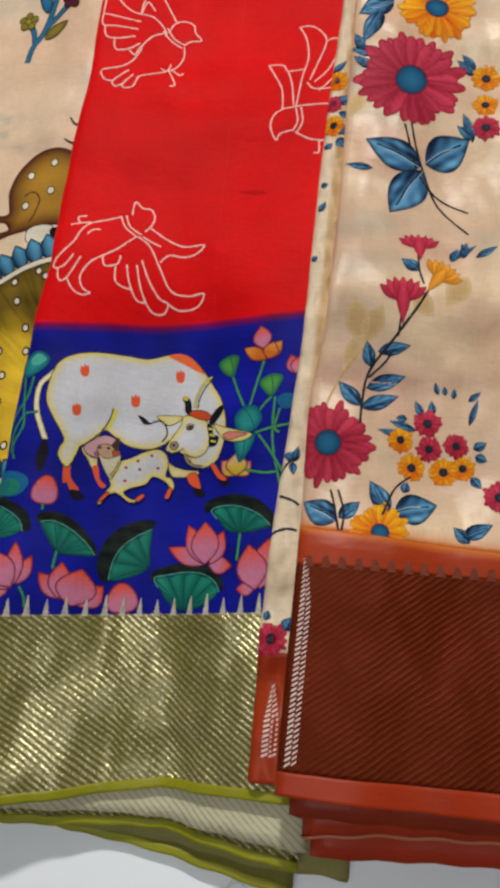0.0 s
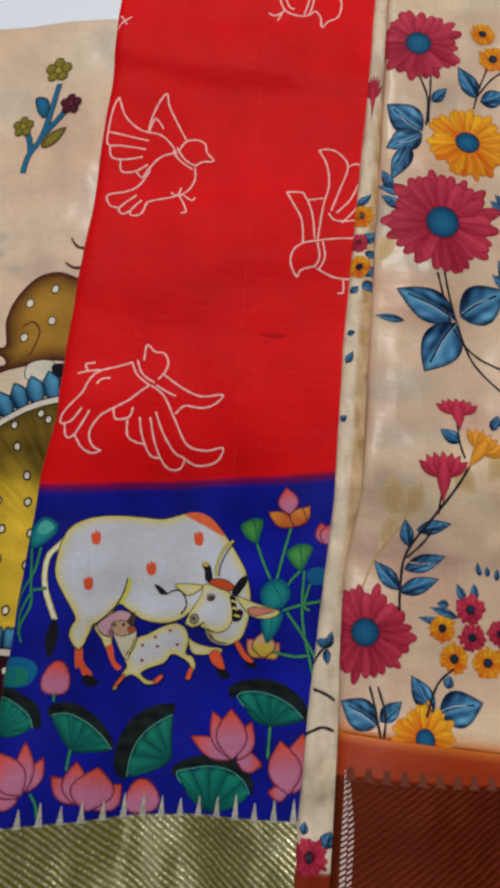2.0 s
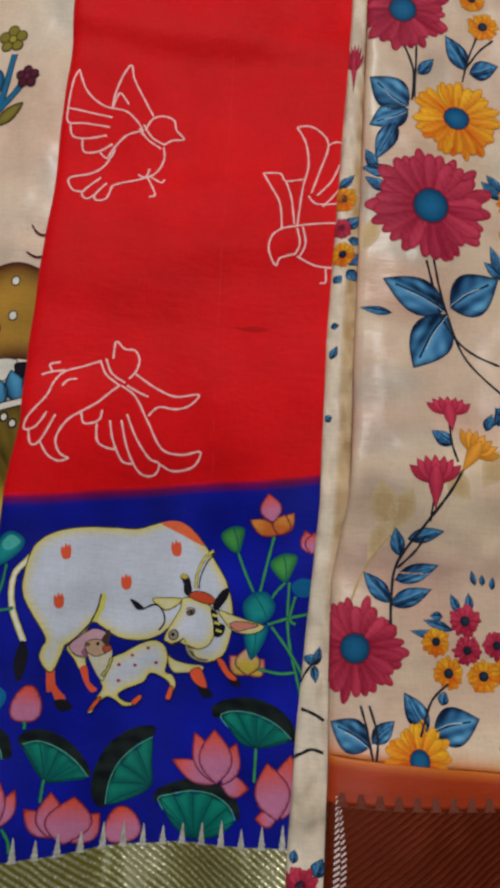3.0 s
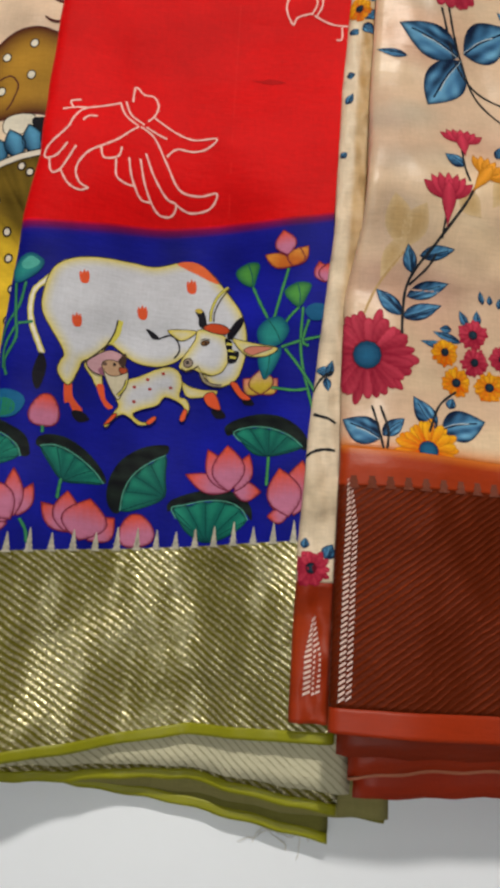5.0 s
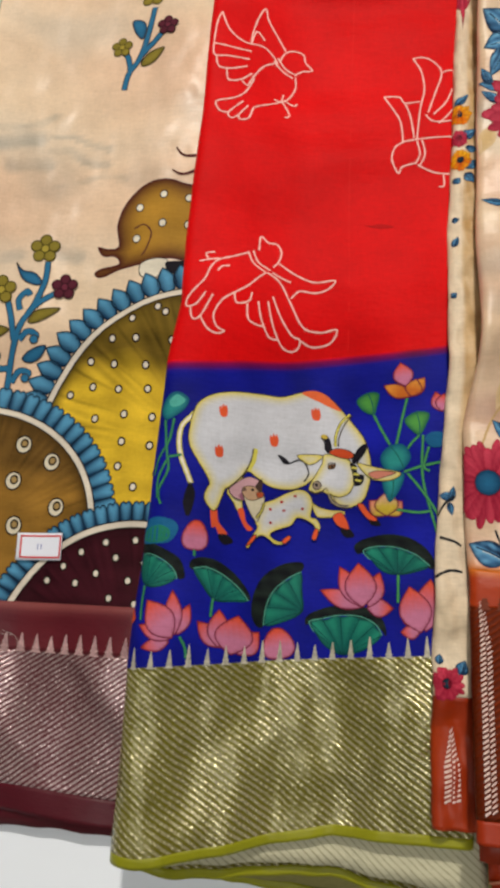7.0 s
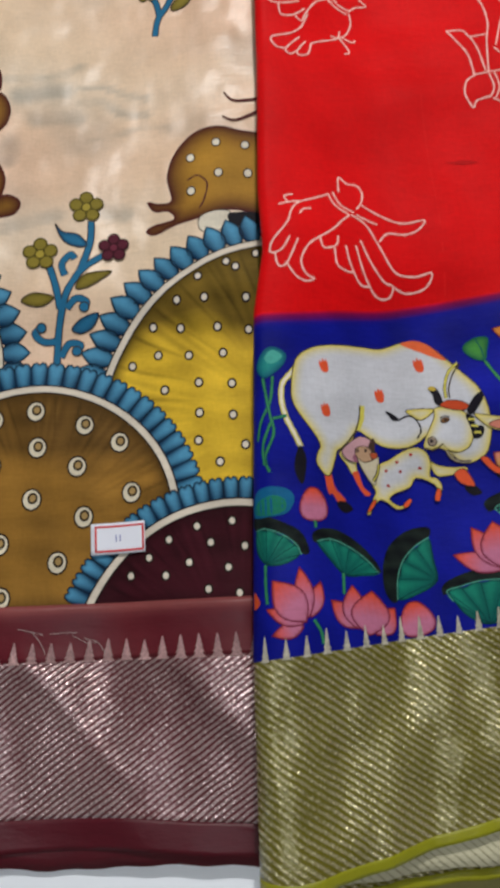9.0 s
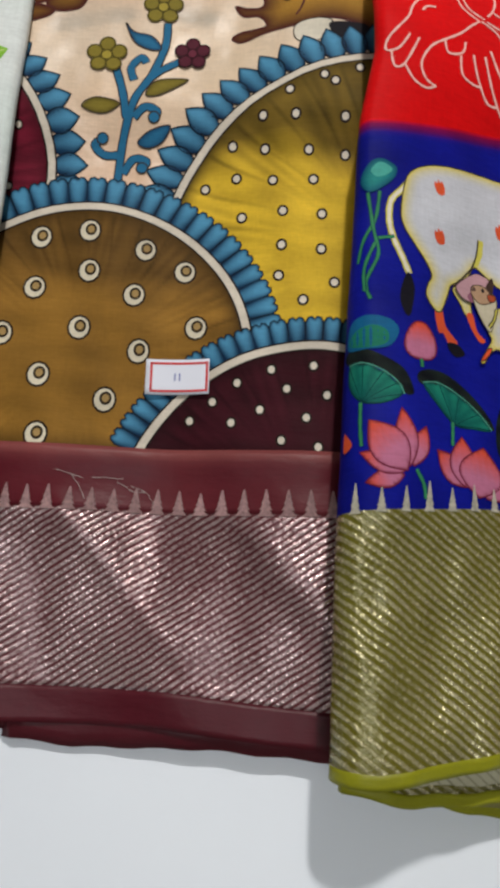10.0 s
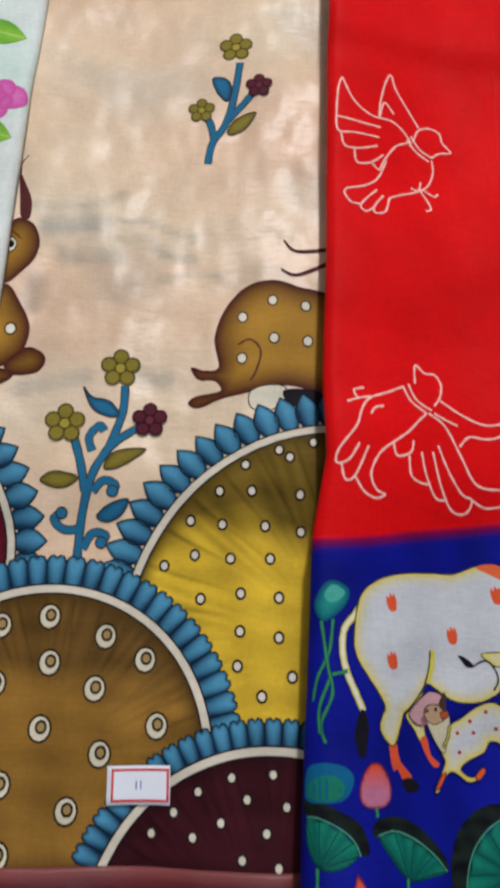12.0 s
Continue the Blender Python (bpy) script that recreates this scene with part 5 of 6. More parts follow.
lotus_leaf(-5.7, 19.0, [(-0.03, 0.01), (-1.07, 0.46), (-1.80, 1.32), (-2.09, 1.90), (-1.31, 2.13), (-0.19, 2.39), (1.00, 2.36), (1.87, 1.95), (2.25, 1.33), (1.30, 0.43)],
           [(-2.12, 1.74), (-2.34, 1.79), (-2.35, 2.09), (-2.00, 2.44), (-0.91, 2.87), (0.45, 3.08), (1.64, 2.79), (2.36, 2.14), (2.47, 1.30), (1.87, 1.87), (-0.19, 2.41)])
lotus_leaf(-17.9, 22.5, [(-0.02, 0.00), (-0.64, 0.83), (-0.63, 1.90), (0.09, 1.94), (1.01, 1.56), (1.66, 1.04), (1.90, 0.49), (0.94, -0.02)],
           [(-0.90, 2.53), (-0.04, 2.64), (0.88, 2.33), (1.96, 1.72), (2.36, 0.76), (2.17, 0.48), (1.84, 0.63), (1.01, 1.63), (-0.70, 1.97)])
lotus([(-4.59, 21.93, -7.18, 22.89, 1.10), (-4.32, 21.92, -2.78, 21.93, 1.10), (-4.75, 21.98, -5.98, 24.41, 1.27), (-4.21, 21.94, -3.55, 24.11, 1.17), (-4.59, 21.93, -4.83, 24.65, 1.90)], "pink lotus flower with orange petal tips")
lotus([(-13.11, 19.10, -14.60, 20.59, 1.10), (-13.31, 19.12, -13.35, 21.34, 1.34), (-12.14, 18.73, -10.89, 20.10, 1.46), (-12.55, 18.71, -12.20, 21.03, 2.31)], "pink lotus flower above the border")
lotus([(-1.29, 20.65, -2.40, 20.57, 0.85), (-1.40, 20.91, -2.35, 21.99, 0.93), (-0.97, 20.68, -0.58, 23.80, 1.70), (-1.24, 20.60, -1.85, 23.30, 1.90)], "pink lotus flower cut by the fold")
lotus([(-16.13, 19.30, -17.80, 18.89, 0.80), (-16.13, 19.43, -18.05, 20.20, 0.87), (-15.71, 19.73, -15.09, 21.56, 0.87), (-15.85, 19.71, -16.18, 22.33, 1.02), (-15.99, 19.51, -17.65, 21.65, 1.74)], "pink lotus flower beside the folded edge")
lotus([(-9.50, 18.58, -9.87, 20.41, 2.24)], "round pink lotus bud above the border")
lotus([(-15.15, 24.81, -15.09, 26.72, 1.80)], "pink lotus bud on a short stem")
lotus([(-1.68, 35.50, -3.34, 36.39, 0.93), (-1.68, 35.50, -0.76, 36.83, 0.93), (-1.64, 35.50, -1.29, 36.71, 1.10), (-1.97, 36.23, -2.29, 37.94, 1.27)], "pink lotus bud in orange outer petals", "amber")
lotus([(0.27, 34.48, -0.11, 35.83, 0.97), (0.27, 34.48, 0.47, 35.74, 0.97)], "small pink lotus bud at the fold", "plain")
lotus([(-3.10, 27.69, -4.20, 28.66, 1.10), (-3.10, 27.69, -2.19, 28.59, 1.10), (-3.10, 27.64, -3.17, 29.19, 1.46)], "pale pink and yellow lotus bud", "pale")
m = Motif("lotus_stem", red_top, -2.0, 31.7)
m.line([(0.13, 3.72), (-0.22, 2.22), (-0.57, 0.58)], 0.2, srgb(22, 70, 70))
m.line([(0.13, 3.72), (-0.22, 2.22), (-0.57, 0.58)], 0.12, srgb(70, 150, 90))
m.line([(-1.94, 2.73), (-1.47, 1.60), (-0.96, 0.56)], 0.2, srgb(22, 70, 70))
m.line([(-1.94, 2.73), (-1.47, 1.60), (-0.96, 0.56)], 0.12, srgb(70, 150, 90))
m.line([(0.84, 1.15), (0.40, 0.68), (0.08, 0.22)], 0.2, srgb(22, 70, 70))
m.line([(0.84, 1.15), (0.40, 0.68), (0.08, 0.22)], 0.12, srgb(70, 150, 90))
m.line([(1.06, 1.16), (1.02, -0.83), (1.19, -2.33), (1.57, -3.80), (1.94, -5.23)], 0.2, srgb(22, 70, 70))
m.line([(1.06, 1.16), (1.02, -0.83), (1.19, -2.33), (1.57, -3.80), (1.94, -5.23)], 0.12, srgb(70, 150, 90))
m.line([(0.14, -1.32), (0.96, -2.35), (1.78, -3.57), (2.37, -4.99)], 0.2, srgb(22, 70, 70))
m.line([(0.14, -1.32), (0.96, -2.35), (1.78, -3.57), (2.37, -4.99)], 0.12, srgb(70, 150, 90))
m.line([(-0.09, -1.22), (1.02, -0.83), (2.14, -0.55)], 0.2, srgb(22, 70, 70))
m.line([(-0.09, -1.22), (1.02, -0.83), (2.14, -0.55)], 0.12, srgb(70, 150, 90))
m.line([(-0.55, -3.64), (0.68, -3.81), (1.56, -3.69)], 0.2, srgb(22, 70, 70))
m.line([(-0.55, -3.64), (0.68, -3.81), (1.56, -3.69)], 0.12, srgb(70, 150, 90))
m.line([(1.43, 0.40), (1.14, -0.82), (1.48, -1.13)], 0.2, srgb(22, 70, 70))
m.line([(1.43, 0.40), (1.14, -0.82), (1.48, -1.13)], 0.12, srgb(70, 150, 90))
m.line([(-0.48, -7.75), (-0.52, -9.41)], 0.2, srgb(22, 70, 70))
m.line([(-0.48, -7.75), (-0.52, -9.41)], 0.12, srgb(70, 150, 90))
m.fill([(-3.04, 3.81), (-2.33, 4.30), (-1.62, 4.15), (-1.73, 3.32), (-1.94, 2.73), (-2.63, 3.06)], GREENLEAF)
m.fill([(-0.06, 2.23), (0.67, 2.76), (1.48, 2.63), (1.27, 1.84), (0.84, 1.15), (0.26, 1.56)], GREENLEAF)
m.fill([(1.18, 0.94), (1.62, 1.36), (2.30, 1.33), (2.65, 0.91), (2.21, 0.44), (1.54, 0.41)], TEALDARK)
m.fill([(-1.39, -1.65), (-0.77, -1.27), (-0.08, -1.33), (-0.27, -2.22), (-0.91, -3.18), (-1.28, -2.52)], TEAL)
m.fill([(-1.51, -0.10), (-0.96, 0.49), (-0.16, 0.54), (0.32, -0.21), (-0.10, -1.01), (-0.99, -1.29), (-1.43, -0.77)], TEAL)
m.line([(-2.33, 4.30), (-2.04, 3.52), (-1.94, 2.73)], 0.07, srgb(24, 96, 90))
m.line([(0.67, 2.76), (0.85, 1.96), (0.84, 1.15)], 0.07, srgb(24, 96, 90))
m.line([(-0.96, 0.49), (-0.43, -0.26), (-0.10, -1.01)], 0.07, srgb(24, 96, 90))
m.line([(-0.77, -1.27), (-0.74, -2.22), (-0.91, -3.18)], 0.07, srgb(24, 96, 90))
m.split("stem", "green lotus stems and round teal leaves")

m = Motif("lotus_stem", red_top, -17.5, 30.8)
m.line([(0.49, 2.42), (0.27, 0.88), (-0.31, -0.29), (-0.59, -1.38)], 0.2, srgb(20, 66, 76))
m.line([(0.49, 2.42), (0.27, 0.88), (-0.31, -0.29), (-0.59, -1.38)], 0.12, srgb(56, 138, 92))
m.line([(-0.08, 2.31), (0.19, 0.24), (0.38, -1.01), (-0.16, -2.36), (0.05, -3.21)], 0.2, srgb(20, 66, 76))
m.line([(-0.08, 2.31), (0.19, 0.24), (0.38, -1.01), (-0.16, -2.36), (0.05, -3.21)], 0.12, srgb(56, 138, 92))
m.line([(0.39, -0.15), (1.17, 0.01)], 0.2, srgb(20, 66, 76))
m.line([(0.39, -0.15), (1.17, 0.01)], 0.12, srgb(56, 138, 92))
m.line([(0.25, -0.40), (-0.24, -1.65), (-0.22, -2.80)], 0.2, srgb(20, 66, 76))
m.line([(0.25, -0.40), (-0.24, -1.65), (-0.22, -2.80)], 0.12, srgb(56, 138, 92))
m.line([(-0.46, -8.30), (-0.51, -9.41), (-0.47, -10.33)], 0.2, srgb(20, 66, 76))
m.line([(-0.46, -8.30), (-0.51, -9.41), (-0.47, -10.33)], 0.12, srgb(56, 138, 92))
m.line([(1.93, -11.18), (2.27, -11.77), (2.37, -12.39)], 0.2, srgb(20, 66, 76))
m.line([(1.93, -11.18), (2.27, -11.77), (2.37, -12.39)], 0.12, srgb(56, 138, 92))
m.line([(2.37, -5.96), (2.41, -6.17), (2.40, -6.34)], 0.2, srgb(20, 66, 76))
m.line([(2.37, -5.96), (2.41, -6.17), (2.40, -6.34)], 0.12, srgb(56, 138, 92))
m.line([(3.73, -8.83), (3.69, -9.39), (3.66, -9.94)], 0.2, srgb(20, 66, 76))
m.line([(3.73, -8.83), (3.69, -9.39), (3.66, -9.94)], 0.12, srgb(56, 138, 92))
m.fill([(-1.10, -5.62), (-0.97, -4.46), (-0.16, -4.05), (0.92, -4.20), (1.32, -4.75), (0.89, -5.52), (-0.04, -5.72)], TEALDARK)
m.fill([(-0.97, -5.47), (-0.77, -4.89), (0.10, -4.55), (0.77, -4.81), (0.76, -5.39), (-0.04, -5.65)], srgb(30, 120, 96))
m.fill([(-1.39, -10.55), (-1.37, -9.70), (-1.14, -9.83), (-0.90, -10.28)], ORANGE)
m.fill([(-0.42, 3.04), (0.02, 4.01), (0.60, 4.29), (1.32, 3.87), (1.23, 3.25), (0.71, 2.68), (-0.01, 2.31)], TEAL)
m.fill([(0.08, 3.58), (0.52, 4.07), (1.10, 3.75), (0.87, 3.37), (0.36, 3.20)], srgb(78, 172, 160))
m.split("stem", "twisting green stems under a teal leaf")


# ---- the cream floral saree with the rust border ----
flo_saree = thing("saree", "cream floral silk saree with rust orange brocade border", "saree", "folded sarees")
flo_top.owner = strip_top.owner = flo_saree
RUST = srgb(172, 56, 13)


def flo_dye(u, v):
    f = 0.5 + 0.4 * ripples(u, v, 5, 10)
    c = toward(srgb(232, 203, 168), srgb(214, 182, 154), f)
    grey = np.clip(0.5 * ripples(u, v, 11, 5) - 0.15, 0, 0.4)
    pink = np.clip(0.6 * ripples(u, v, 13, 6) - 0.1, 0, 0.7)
    # grey mottles of the print; those near y 33-37 also paint in fold shade
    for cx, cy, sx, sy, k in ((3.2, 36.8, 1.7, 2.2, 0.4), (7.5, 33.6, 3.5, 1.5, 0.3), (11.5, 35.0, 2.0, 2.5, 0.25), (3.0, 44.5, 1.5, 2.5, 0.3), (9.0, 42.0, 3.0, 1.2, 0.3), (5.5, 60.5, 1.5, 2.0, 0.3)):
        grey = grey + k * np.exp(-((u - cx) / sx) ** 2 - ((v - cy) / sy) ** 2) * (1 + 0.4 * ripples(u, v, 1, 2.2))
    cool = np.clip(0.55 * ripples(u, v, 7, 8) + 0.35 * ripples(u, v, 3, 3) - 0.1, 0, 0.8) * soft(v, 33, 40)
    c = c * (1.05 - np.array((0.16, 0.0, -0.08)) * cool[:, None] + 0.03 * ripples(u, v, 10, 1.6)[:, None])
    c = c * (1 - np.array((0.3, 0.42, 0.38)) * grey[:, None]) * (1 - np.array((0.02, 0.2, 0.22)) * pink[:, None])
    bleed = np.clip(1 - (v - 24.35 + 0.06 * (u - 1)) / 0.9, 0, 1) ** 1.5
    return toward(c, srgb(222, 124, 48), bleed)


def rust_line(x):
    return 24.35 - 0.06 * (x - 1)


def rust_dye(u, v):
    f = (np.array([rust_line(a) for a in u]) - v) / 0.5
    return toward(srgb(218, 116, 40), RUST, f)


def flo_front(x):
    return 10.4 - 0.02 * x


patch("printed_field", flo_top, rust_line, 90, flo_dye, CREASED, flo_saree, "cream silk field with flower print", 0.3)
rust_top = Sheet(flo_top.left, flo_top.right, lambda x, y: flo_height(x, y) + 0.12 * soft(y, 22.3, 23.2), 0.38, 0.6)
patch("satin_band", rust_top, 22.2, rust_line, rust_dye, SATIN, flo_saree, "orange band above the brocade", 0.25)
patch("brocade_border", flo_top, 11.5, 22.2, None, RUST_ZARI, flo_saree, "dark rust brocade border", 0.22)
patch("selvedge", flo_top, flo_front, 11.5, srgb(170, 50, 12), SATIN, flo_saree, "bright rust selvedge", 0.25, rows=6, thick=0.15)
for i in range(19):
    tooth(flo_top, 1.9 + 0.92 * i, 22.15 - 0.0 * i, 0.62, 1.15, RUST_TOOTH)
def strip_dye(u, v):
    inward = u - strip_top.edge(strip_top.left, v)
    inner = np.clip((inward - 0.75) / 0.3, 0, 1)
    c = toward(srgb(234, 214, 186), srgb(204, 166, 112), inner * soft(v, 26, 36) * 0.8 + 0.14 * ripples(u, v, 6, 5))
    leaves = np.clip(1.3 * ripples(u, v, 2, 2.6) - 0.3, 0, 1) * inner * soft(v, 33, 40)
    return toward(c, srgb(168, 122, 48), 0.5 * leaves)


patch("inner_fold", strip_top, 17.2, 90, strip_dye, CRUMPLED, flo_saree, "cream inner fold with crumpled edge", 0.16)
patch("inner_band", strip_top, 10.2, 17.2, lambda u, v: toward(RUST, srgb(150, 44, 14), 0.4 + 0.3 * ripples(u, v, 2, 4)), SATIN, flo_saree, "rust border of the inner fold", 0.25, thick=0.12)
m = Motif("brocade_strip", strip_top, 0.3, 11.5)
for k in range(15):
    yy = 0.26 * k
    thin = min(1.0, (16 - k) / 9)
    m.outline(np.array([thin, 1]) * np.array([(-0.42, yy), (-0.05, yy + 0.18), (-0.05, yy + 0.32), (-0.42, yy + 0.14)]), PALE)
    m.outline(np.array([thin, 1]) * np.array([(0.02, yy + 0.05), (0.42, yy + 0.25), (0.42, yy + 0.38), (0.02, yy + 0.18)]), PALE)
    m.level -= 2
ob = m.done("silver thread brocade")
ob.data.materials.clear()
ob.data.materials.append(BRIGHT_THREAD)
# tapering rows of thread, with the fold's highlight in their pale colour
m = Motif("brocade_strip", flo_top, 1.6, 11.7)
for k in range(44):
    yy, lean = 0.26 * k, 0.008 * k
    thin = min(1.0, (46 - k) / 16)
    m.outline(np.array([thin, 1]) * np.array([(-0.34 + lean, yy), (-0.04 + lean, yy + 0.2), (-0.04 + lean, yy + 0.32), (-0.34 + lean, yy + 0.12)]), PALE)
    m.outline(np.array([thin, 1]) * np.array([(0.02 + lean, yy + 0.1), (0.28 + lean, yy + 0.3), (0.28 + lean, yy + 0.4), (0.02 + lean, yy + 0.2)]), PALE)
    m.level -= 2
ob = m.done("silver thread brocade on the folded edge, highlight painted in")
ob.data.materials.clear()
ob.data.materials.append(BRIGHT_THREAD)


def rust_then_cream(rust):
    return lambda u, v: toward(rust, srgb(226, 196, 150), (v - 19) / 0.6)


ply("folded_layer", flo_saree, flo_top, 0.74, 1.6, 21, knots((0, 8.9), (22, 9.0)), rust_then_cream(srgb(146, 44, 14)), SATIN, 0.5, "dark rust fold", 85)
ply("folded_layer", flo_saree, flo_top, 0.62, 2.4, 21.2, knots((2, 7.5), (6, 8.0), (22, 8.6)), rust_then_cream(srgb(172, 52, 18)), SATIN, 0.6, "pale edge of a rust fold", 85, rim=srgb(196, 120, 90), rim_depth=0.15)
ply("folded_layer", flo_saree, flo_top, 0.5, 2.9, 21.4, knots((2, 6.3), (10, 6.7), (22, 7.2)), rust_then_cream(srgb(176, 50, 18)), SATIN, 1.2, "rust red bottom fold", 85)
ply("folded_layer", flo_saree, flo_top, 0.3, 3.6, 21.0, knots((2, 7.3), (10, 7.7), (22, 8.2)), rust_then_cream(srgb(146, 40, 18)), SATIN, 1.6, "rust red lowest fold", 85)

# pale shadow leaves in the print
for gx, gy, hx, hy, gw in ((4.3, 35.6, 3.6, 38.4, 1.5), (4.3, 35.6, 5.4, 38.0, 1.4), (3.2, 34.2, 4.2, 36.4, 1.0), (9.2, 38.2, 10.6, 40.4, 1.6), (8.6, 37.6, 7.2, 38.9, 1.3), (2.6, 52.0, 3.6, 54.5, 1.2), (3.4, 68.0, 4.4, 66.0, 1.4)):
    m = Motif("shadow_leaf", flo_top, gx, gy, -4)
    m.outline(petal_shape((0, 0), (hx - gx, hy - gy), gw), srgb(206, 172, 122), 0.3, srgb(222, 192, 150), 0.4)
    m.done("pale tan shadow leaf")
m = Motif("shadow_stem", flo_top, 2.0, 31.0, -4)
m.line([(0, 0), (1.0, 2.6), (2.4, 4.6)], 0.14, srgb(200, 165, 115))
m.done("pale tan shadow stem")

daisy(flo_top, 5, 68.3, 3.0, CRIMSON, 18)
daisy(flo_top, 8.4, 61.2, 2.8, AMBER, 18)
daisy(flo_top, 6.8, 55.31, 3.7, CRIMSON, 18)
daisy(flo_top, 2.57, 29.56, 2.7, CRIMSON, 18)
daisy(flo_top, 10.1, 67.6, 1.0, AMBER, 12)
daisy(flo_top, 9.4, 69.5, 0.9, AMBER, 12)
daisy(flo_top, 11.9, 55.91, 1.0, AMBER, 12)
daisy(flo_top, 11.83, 53.74, 0.9, AMBER, 12)
daisy(flo_top, 11.82, 51.76, 1.0, CRIMSON, 12)
daisy(flo_top, 8.49, 31.19, 0.9, CRIMSON, 12)
daisy(flo_top, 8.64, 29.66, 0.8, CRIMSON, 12)
daisy(flo_top, 10.26, 29.97, 0.8, CRIMSON, 12)
daisy(flo_top, 6.91, 30.07, 0.8, AMBER, 12)
daisy(flo_top, 7.64, 28.45, 0.9, AMBER, 12)
daisy(flo_top, 9.56, 28.35, 0.9, AMBER, 12)
daisy(flo_top, 10.68, 28.65, 0.8, AMBER, 12)
daisy(flo_top, 5.81, 24.29, 1.8, AMBER, 14)
daisy(flo_top, 12.73, 26.95, 1.0, CRIMSON, 12)
daisy(strip_top, 1.7, 56.5, 0.9, AMBER, 10)
daisy(strip_top, 1.6, 54.4, 0.7, CRIMSON, 10)
daisy(strip_top, 1.7, 52.7, 0.8, AMBER, 10)
daisy(strip_top, 0.0, 17.9, 1.0, CRIMSON, 12)
leaf(flo_top, 7.66, 48.82, 3.9, 50.48, 1.9, LEAFBLUE)
leaf(flo_top, 7.96, 49.01, 10.78, 50.85, 2.3, LEAFBLUE)
leaf(flo_top, 7.77, 48.63, 5.69, 45.1, 2.3, LEAFBLUE)
leaf(flo_top, 4.44, 32, 3.01, 33.6, 1.0, LEAFBLUE)
leaf(flo_top, 4.44, 31.9, 6.73, 32.8, 1.0, LEAFBLUE)
leaf(flo_top, 4.71, 33.2, 7.11, 34.1, 1.0, LEAFBLUE)
leaf(flo_top, 4.9, 34.5, 4.6, 36, 0.8, LEAFBLUE)
leaf(flo_top, 5.3, 35.4, 7.3, 35.9, 0.8, LEAFBLUE)
leaf(flo_top, 5.4, 61.7, 3, 63.6, 2.0, LEAFBLUE)
leaf(flo_top, 5.4, 61.5, 3, 60.3, 1.7, LEAFBLUE)
leaf(flo_top, 4.6, 60.5, 3.4, 58, 1.3, LEAFBLUE)
leaf(flo_top, 6, 64, 7, 65.1, 0.8, LEAFBLUE)
leaf(flo_top, 9.1, 64.7, 7.7, 66.8, 1.3, LEAFBLUE)
leaf(flo_top, 9.3, 64.5, 11.1, 65, 1.3, LEAFBLUE)
leaf(flo_top, 4.4, 57.2, 2.6, 57.6, 0.8, LEAFBLUE)
leaf(flo_top, 4.2, 56.11, 2.8, 57, 0.7, LEAFBLUE)
leaf(flo_top, 7.57, 40.47, 6.42, 41.22, 0.9, LEAFBLUE)
leaf(flo_top, 9.54, 41.43, 10.02, 42.5, 0.6, LEAFBLUE)
leaf(flo_top, 10.27, 41.75, 10.56, 43.03, 0.6, LEAFBLUE)
leaf(flo_top, 4.49, 48.44, 2.63, 48.73, 0.5, LEAFBLUE)
leaf(flo_top, 3.5, 57.4, 2.8, 58.7, 0.7, LEAFBLUE)
leaf(flo_top, 6.33, 25.57, 5.18, 27.45, 1.2, LEAFBLUE)
leaf(flo_top, 6.63, 25.57, 9.17, 26.26, 1.7, LEAFBLUE)
leaf(flo_top, 3.31, 24.79, 1.32, 25.87, 1.5, LEAFBLUE)
leaf(flo_top, 3.41, 24.98, 4.64, 26.07, 0.9, LEAFBLUE)
leaf(flo_top, 7.31, 30.28, 5.48, 30.58, 0.5, LEAFBLUE)
leaf(flo_top, 7.8, 30.68, 6.17, 31.19, 0.5, LEAFBLUE)
leaf(flo_top, 8.17, 31.59, 7.73, 32.6, 0.5, LEAFBLUE)
leaf(flo_top, 8.77, 31.7, 8.73, 32.7, 0.5, LEAFBLUE)
leaf(flo_top, 11, 31.29, 11.53, 33, 0.4, LEAFBLUE)
leaf(flo_top, 11.27, 29.87, 12.07, 30.28, 0.6, LEAFBLUE)
leaf(flo_top, 11.39, 29.46, 12.1, 29.16, 0.6, LEAFBLUE)
leaf(flo_top, 11.17, 28.15, 11.75, 27.45, 0.6, LEAFBLUE)
leaf(flo_top, 9.12, 33.1, 8.91, 33.9, 0.35, LEAFBLUE)
leaf(flo_top, 9.53, 33.1, 9.51, 33.7, 0.35, LEAFBLUE)
leaf(flo_top, 10.03, 32.9, 10.12, 33.6, 0.35, LEAFBLUE)
leaf(flo_top, 10.94, 32.8, 11.72, 33.5, 0.4, LEAFBLUE)
leaf(flo_top, 7.27, 31.39, 6.57, 31.39, 0.5, LEAFBLUE)
leaf(flo_top, 10.52, 24.39, 12.24, 25.28, 0.9, LEAFBLUE)
leaf(flo_top, 10.91, 24.09, 10.03, 24.98, 0.8, LEAFBLUE)
leaf(flo_top, 11.08, 50.85, 9.9, 51.85, 0.7, LEAFBLUE)
leaf(flo_top, 10.99, 50.66, 10.35, 52.98, 0.7, LEAFBLUE)
leaf(flo_top, 11.2, 56.11, 9.9, 57.2, 0.7, LEAFBLUE)
leaf(flo_top, 11.2, 56.6, 10.2, 57.6, 0.6, LEAFBLUE)
leaf(flo_top, 7.18, 26.85, 7.41, 27.55, 0.6, LEAFBLUE)
leaf(flo_top, 9.87, 41.75, 11.16, 42.82, 0.4, LEAFBLUE)
leaf(flo_top, 11.08, 41.86, 12.47, 42.82, 0.5, LEAFBLUE)
